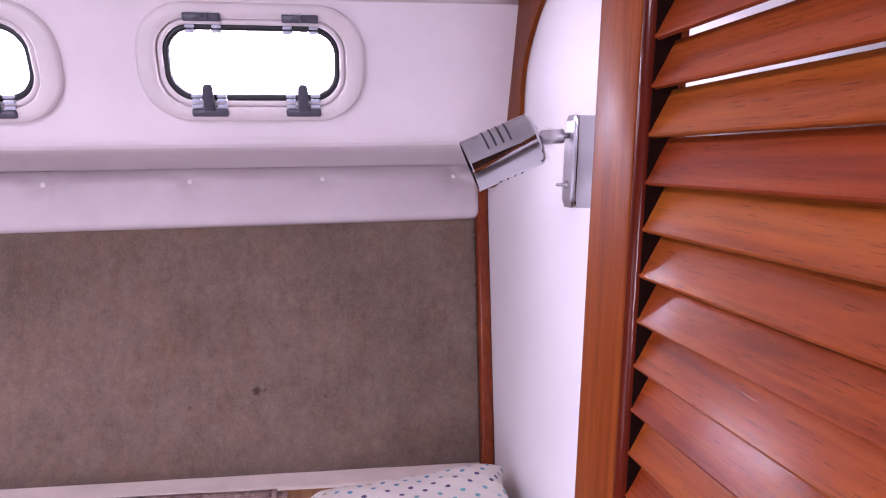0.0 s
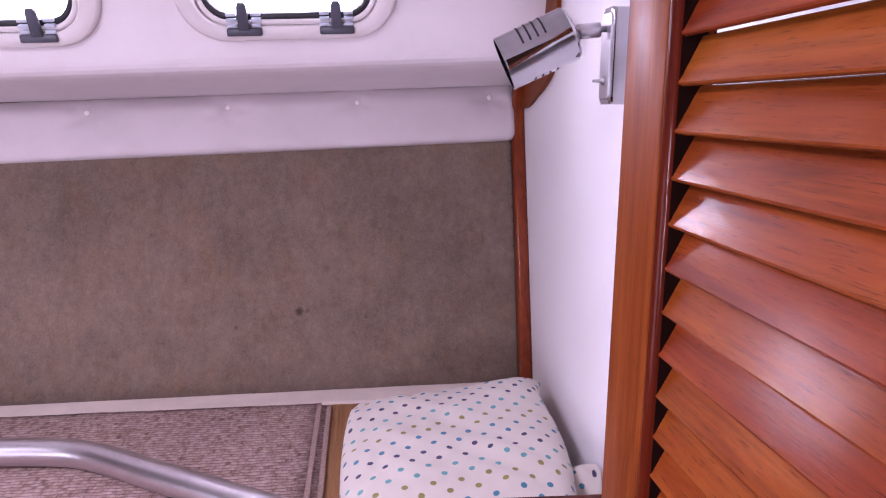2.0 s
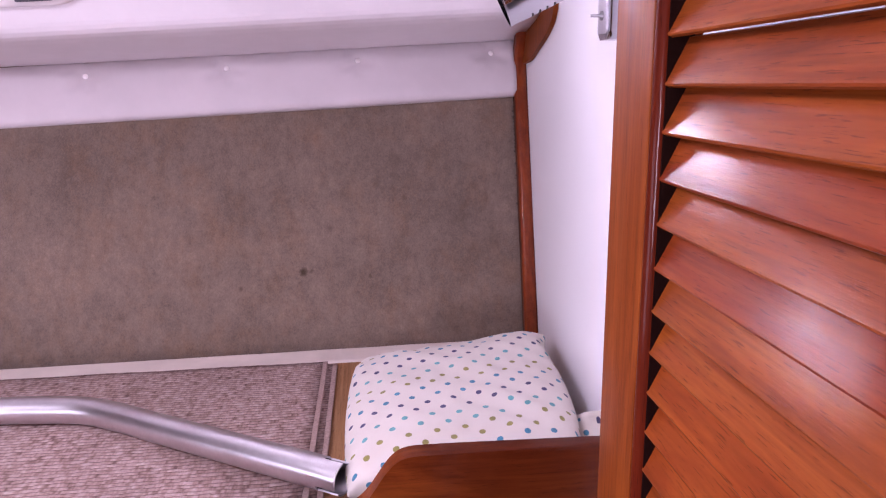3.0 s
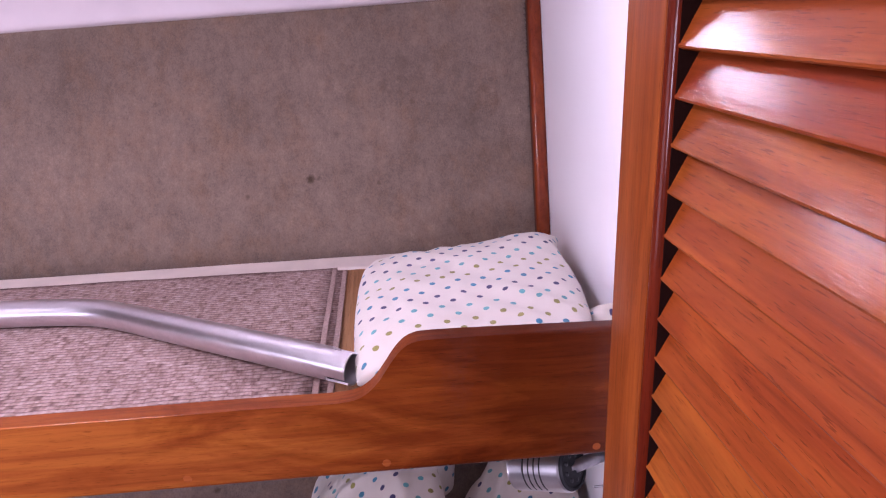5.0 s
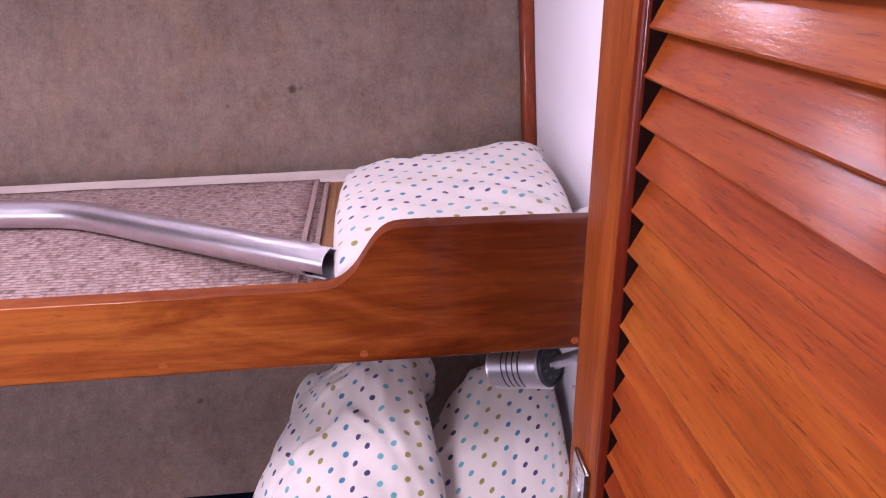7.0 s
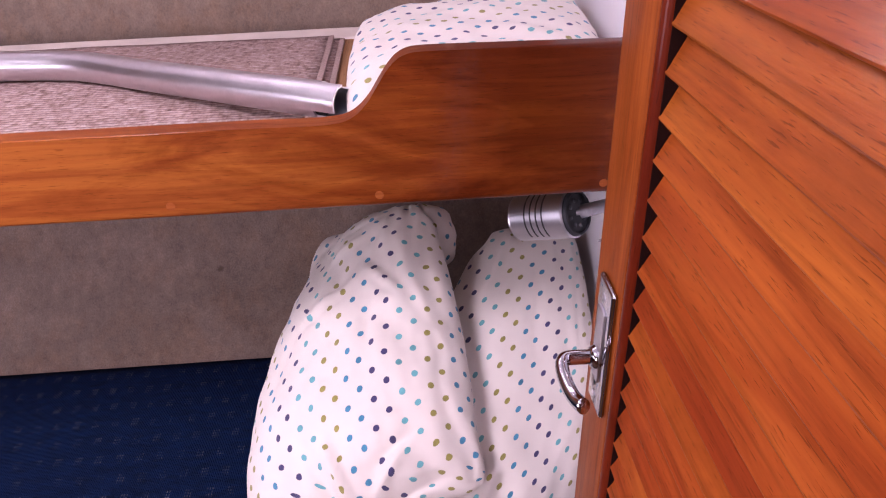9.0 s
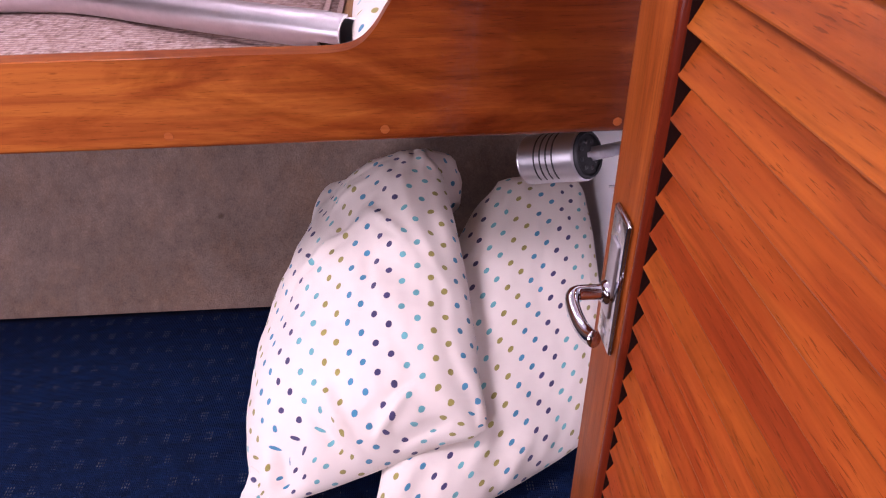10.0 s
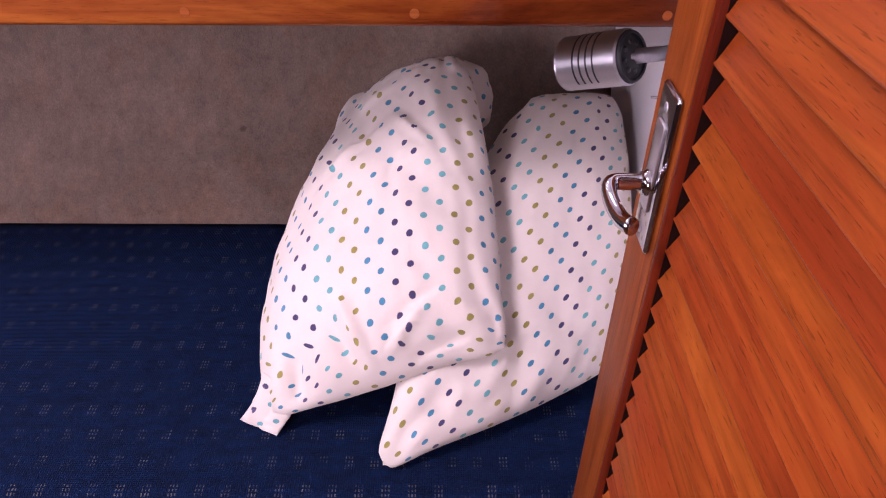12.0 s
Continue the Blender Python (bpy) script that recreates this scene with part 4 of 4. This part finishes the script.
# ---- reading lamps on the bulkhead ----
def reading_lamp(name, mount, rear, front, label, length=0.100, r=0.0365, arm=None):
    """mount: middle of the box's face; rear, front: the shade's axis."""
    e = base(name, pose(0, 0, 0), label, "wall lamp", "bulkhead reading lamps")
    mx, my, mz = mount
    bx = bulk_x(my) - mx
    pin = 0.029 if name == "reading_lamp_low" else 0.016
    bm = prism(round_rect(0.048, 0.126, 0.010, 5), lambda u, v, d: (mx + d, my + u, mz + v), bx, 0.004, 3)
    body = sharp(part("box", bm, chrome, e), 40)
    part("face", prism(round_rect(0.036, 0.112, 0.006, 4), lambda u, v, d: (mx - 0.0025 + d, my + u, mz + v), 0.004, 0.001), satin_steel, body, "satin face plate")
    part("switch", lathe([(0, pin), (0.0018, pin), (0.0022, 0.004), (0.006, 0.003), (0.0065, 0.0), (0.0065, -0.002)], 14, Matrix.Translation((mx - 0.002, my, mz - 0.032)) @ Matrix.Rotation(radians(-90), 4, "Y")), steel_dark, body, "small pin switch")
    R, F = Vector(rear), Vector(front)
    w = (F - R).normalized()
    M = Matrix.Translation(R) @ w.to_track_quat("Z", "Y").to_matrix().to_4x4()
    shade = part("shade", lathe([(0.012, 0.006), (0.028, 0.005), (r - 0.0022, 0.0030), (r, 0.0055), (r, length - 0.002), (r + 0.0006, length - 0.001), (r + 0.0006, length), (r - 0.002, length), (r - 0.0025, length * 0.5), (r - 0.003, 0.012)], 48, M), lamp_steel if name == "reading_lamp_low" else chrome, e, "cylindrical chrome shade")
    sharp(shade, 25)
    # vent slots: short dark bars let into the top and the underside of the shade
    for k in range(8):
        h = 0.036 + 0.0105 * (k % 4)
        a0, a1 = (SLOT[name][0] + 180 * (k // 4), SLOT[name][1] + 180 * (k // 4))
        bm = bmesh.new()
        vs = []
        for rr in (r + 0.0004, r - 0.001):
            for hh in (h, h + 0.0026):
                vs.append([bm.verts.new(M @ Vector((rr * math.cos(a), rr * math.sin(a), hh))) for a in lin(radians(a0), radians(a1), 14)])
        for i in range(13):
            for a, c in ((0, 1), (1, 3), (3, 2), (2, 0)):
                bm.faces.new((vs[a][i], vs[a][i + 1], vs[c][i + 1], vs[c][i]))
        part("slot", bm, gasket_black, shade, "dark vent slot")
    cap = part("cap", lathe([(0, -0.001), (0.010, -0.001), (0.024, 0.0), (r - 0.0045, 0.0008), (r - 0.0020, 0.0034)], 40, M), cap_dark if name == "reading_lamp_low" else satin_steel, e, "vented end cap")
    if name == "reading_lamp_low":
        part("cap_rim", lathe([(r - 0.0075, -0.0012), (r - 0.0070, -0.0026), (r - 0.0052, -0.0030), (r - 0.0038, -0.0014), (r - 0.0036, 0.0016)], 40, M), cap_dark, cap, "raised dark rim")
    for k in range(8):
        a = 2 * math.pi * k / 8
        part("vent", lathe([(0, -0.0018), (0.0032, -0.0018), (0.0036, 0.0)], 10, M @ Matrix.Translation((0.019 * math.cos(a), 0.019 * math.sin(a), 0))), gasket_black, cap)
    part("bulb", lathe([(0, length - 0.022), (0.014, length - 0.026), (0.022, length - 0.04), (0.012, length - 0.07), (0.010, 0.015)], 24, M), cream_frame, e, "unlit frosted bulb")
    a, b = Vector((mx, my, mz + 0.036)), R + w * 0.002
    way = (b - a).normalized()
    N = Matrix.Translation(a) @ way.to_track_quat("Z", "Y").to_matrix().to_4x4()
    L = (b - a).length
    part("arm", lathe([(0, 0), (0.004, 0.0), (0.004, 0.010), (0.0100, 0.012), (0.0100, L - 0.008), (0.005, L - 0.004), (0.005, L + 0.004), (0, L + 0.004)], 20, N), arm or satin_steel, e, "swivel arm")
    return e


SLOT = {"reading_lamp": (20, 110), "reading_lamp_low": (-38, 100)}
reading_lamp("reading_lamp", (0.284, 1.253, 1.797), (0.236, 1.254, 1.828), (0.146, 1.268, 1.786), "chrome swivel reading lamp on the white bulkhead")
low_lamp = reading_lamp("reading_lamp_low", (0.314, 1.245, 0.895), (0.230, 1.190, 0.946), (0.156, 1.260, 0.905), "chrome swivel reading lamp below the upper berth", 0.099, 0.0365, steel_dark)
low_lamp.name = "reading_lamp.001"

# ---- louvred door, standing open ----
DOOR_X, DOOR_T = 0.175, 0.030
PITCH, TIP_Y, TIP_Z = 0.0342, 0.8098, 1.78
Y0, Y1, Z0, Z1 = 0.318, 0.902, 0.10, 2.12
S0, S1 = Y0 + 0.078, 0.8245
door = base("door_1", pose(0, 0, 0), "varnished teak louvre door with chrome lever handle, open", "door")
door["kind"] = "structure"
sharp(part("stile", box(DOOR_X, DOOR_X + DOOR_T, S1, Y1, Z0, Z1, 0.0025), stile_wood, door))
sharp(part("stile", box(DOOR_X, DOOR_X + DOOR_T, Y0, S0, Z0, Z1, 0.0025), stile_wood, door))
part("rail", box(DOOR_X, DOOR_X + DOOR_T, S0, S1, Z0, Z0 + 0.10, 0.0), stile_wood, door, "", False)
part("rail", box(DOOR_X, DOOR_X + DOOR_T, S0, S1, 2.03, Z1, 0.0), stile_wood, door, "", False)
for y, s in ((S1, -1), (S0, 1)):
    bm = prism([(DOOR_X + 0.024, y), (DOOR_X + 0.0120, y), (DOOR_X + 0.0115, y + s * 0.0030), (DOOR_X + 0.0015, y + s * 0.0034), (DOOR_X - 0.0006, y + s * 0.0048), (DOOR_X - 0.0014, y + s * 0.0072), (DOOR_X - 0.0004, y + s * 0.0106), (DOOR_X + 0.0022, y + s * 0.0136), (DOOR_X + 0.0050, y + s * 0.0144), (DOOR_X + 0.024, y + s * 0.0144)], lambda u, v, d: (u, v, Z0 + 0.1 + d), 1.83)
    sharp(part("bead", bm, bead_wood, door, "dark rounded bead"), 50)
    # thin black strip on the bead's flank, painting the shade beside the slats
    yf = y + s * 0.0144
    ya, yb = sorted((yf, yf + s * 0.0012))
    part("rebate", box(DOOR_X + 0.0052, DOOR_X + 0.0243, ya, yb, Z0 + 0.1, 2.03), recess_shade, door, "rebate at the slats' ends with its shade painted black", False)
    ya, yb = sorted((y, y + s * 0.0160))
    part("groove", box(DOOR_X + 0.0245, DOOR_X + 0.030, ya, yb, Z0 + 0.1, 2.03), trim_wood, door, "narrow groove at the slats' ends", False)

plate = part("handle_plate", prism(round_rect(0.044, 0.154, 0.004, 4), lambda u, v, d: (DOOR_X - 0.006 + d, 0.8535 + u, 0.980 + v), 0.0062, 0.0035, 3), chrome, door, "chrome backplate")
for zz in (0.918, 1.040):
    part("screw", lathe([(0, 0.0012), (0.0035, 0.0008), (0.0045, 0.0), (0.0045, -0.001)], 14, Matrix.Translation((DOOR_X - 0.006, 0.855, zz)) @ Matrix.Rotation(radians(-90), 4, "Y")), satin_steel, plate)
part("raised_panel", prism(round_rect(0.022, 0.086, 0.003, 4), lambda u, v, d: (DOOR_X - 0.0085 + d, 0.8535 + u, 0.985 + v), 0.003, 0.001), satin_steel, plate)
part("rose", lathe([(0, 0.008), (0.010, 0.008), (0.012, 0.004), (0.013, 0.0)], 24, Matrix.Translation((DOOR_X - 0.006, 0.855, 0.967)) @ Matrix.Rotation(radians(-90), 4, "Y")), chrome, plate)
sec8 = [(0.0068 * math.cos(2 * math.pi * k / 14), 0.0080 * math.sin(2 * math.pi * k / 14)) for k in range(14)]
lever_path = smooth_path([(0.172, 0.855, 0.967), (0.150, 0.855, 0.968), (0.1365, 0.8535, 0.9685), (0.131, 0.846, 0.9685), (0.130, 0.830, 0.966), (0.1315, 0.812, 0.965), (0.1345, 0.797, 0.966), (0.138, 0.786, 0.969)], 6)
part("lever", sweep(sec8, lever_path, (0.05, 0.05, 1)), chrome, door, "curved chrome lever")

# slats: one blade, repeated down the door
RISE, RUN, THICK = 0.0344, 0.0172, 0.0060
bm = bmesh.new()
wx, wz = RUN / math.hypot(RUN, RISE), RISE / math.hypot(RUN, RISE)
W = math.hypot(RUN, RISE)
prof = [(0.0, 0.0012), (0.0012, 0.0), (W - 0.002, 0.0), (W, 0.002), (W, THICK - 0.002), (W - 0.002, THICK), (0.003, THICK), (0.0, THICK - 0.002)]
a = [bm.verts.new((wx * w + wz * t, 0.0, wz * w - wx * t)) for w, t in prof]
c = [bm.verts.new((wx * w + wz * t, TIP_Y - S0 - 0.0015, wz * w - wx * t)) for w, t in prof]
bm.faces.new(a)
bm.faces.new(c[::-1])
for i in range(len(a)):
    bm.faces.new((a[i], c[i], c[(i + 1) % len(a)], a[(i + 1) % len(a)]))
blade = part("slat", bm, slat_wood, door, "", False)
blade.location = (0.1790, S0 + 0.003, TIP_Z + 7 * PITCH)
blade.data.set_sharp_from_angle(angle=radians(30))
for k in range(-6, 45):
    ob = new("slat", blade.data)
    ob.parent = door
    ob.location = (0.1790, S0 + 0.003, TIP_Z - k * PITCH)
    ob.rotation_euler = (0, radians(random.uniform(-0.8, 0.8)), 0)
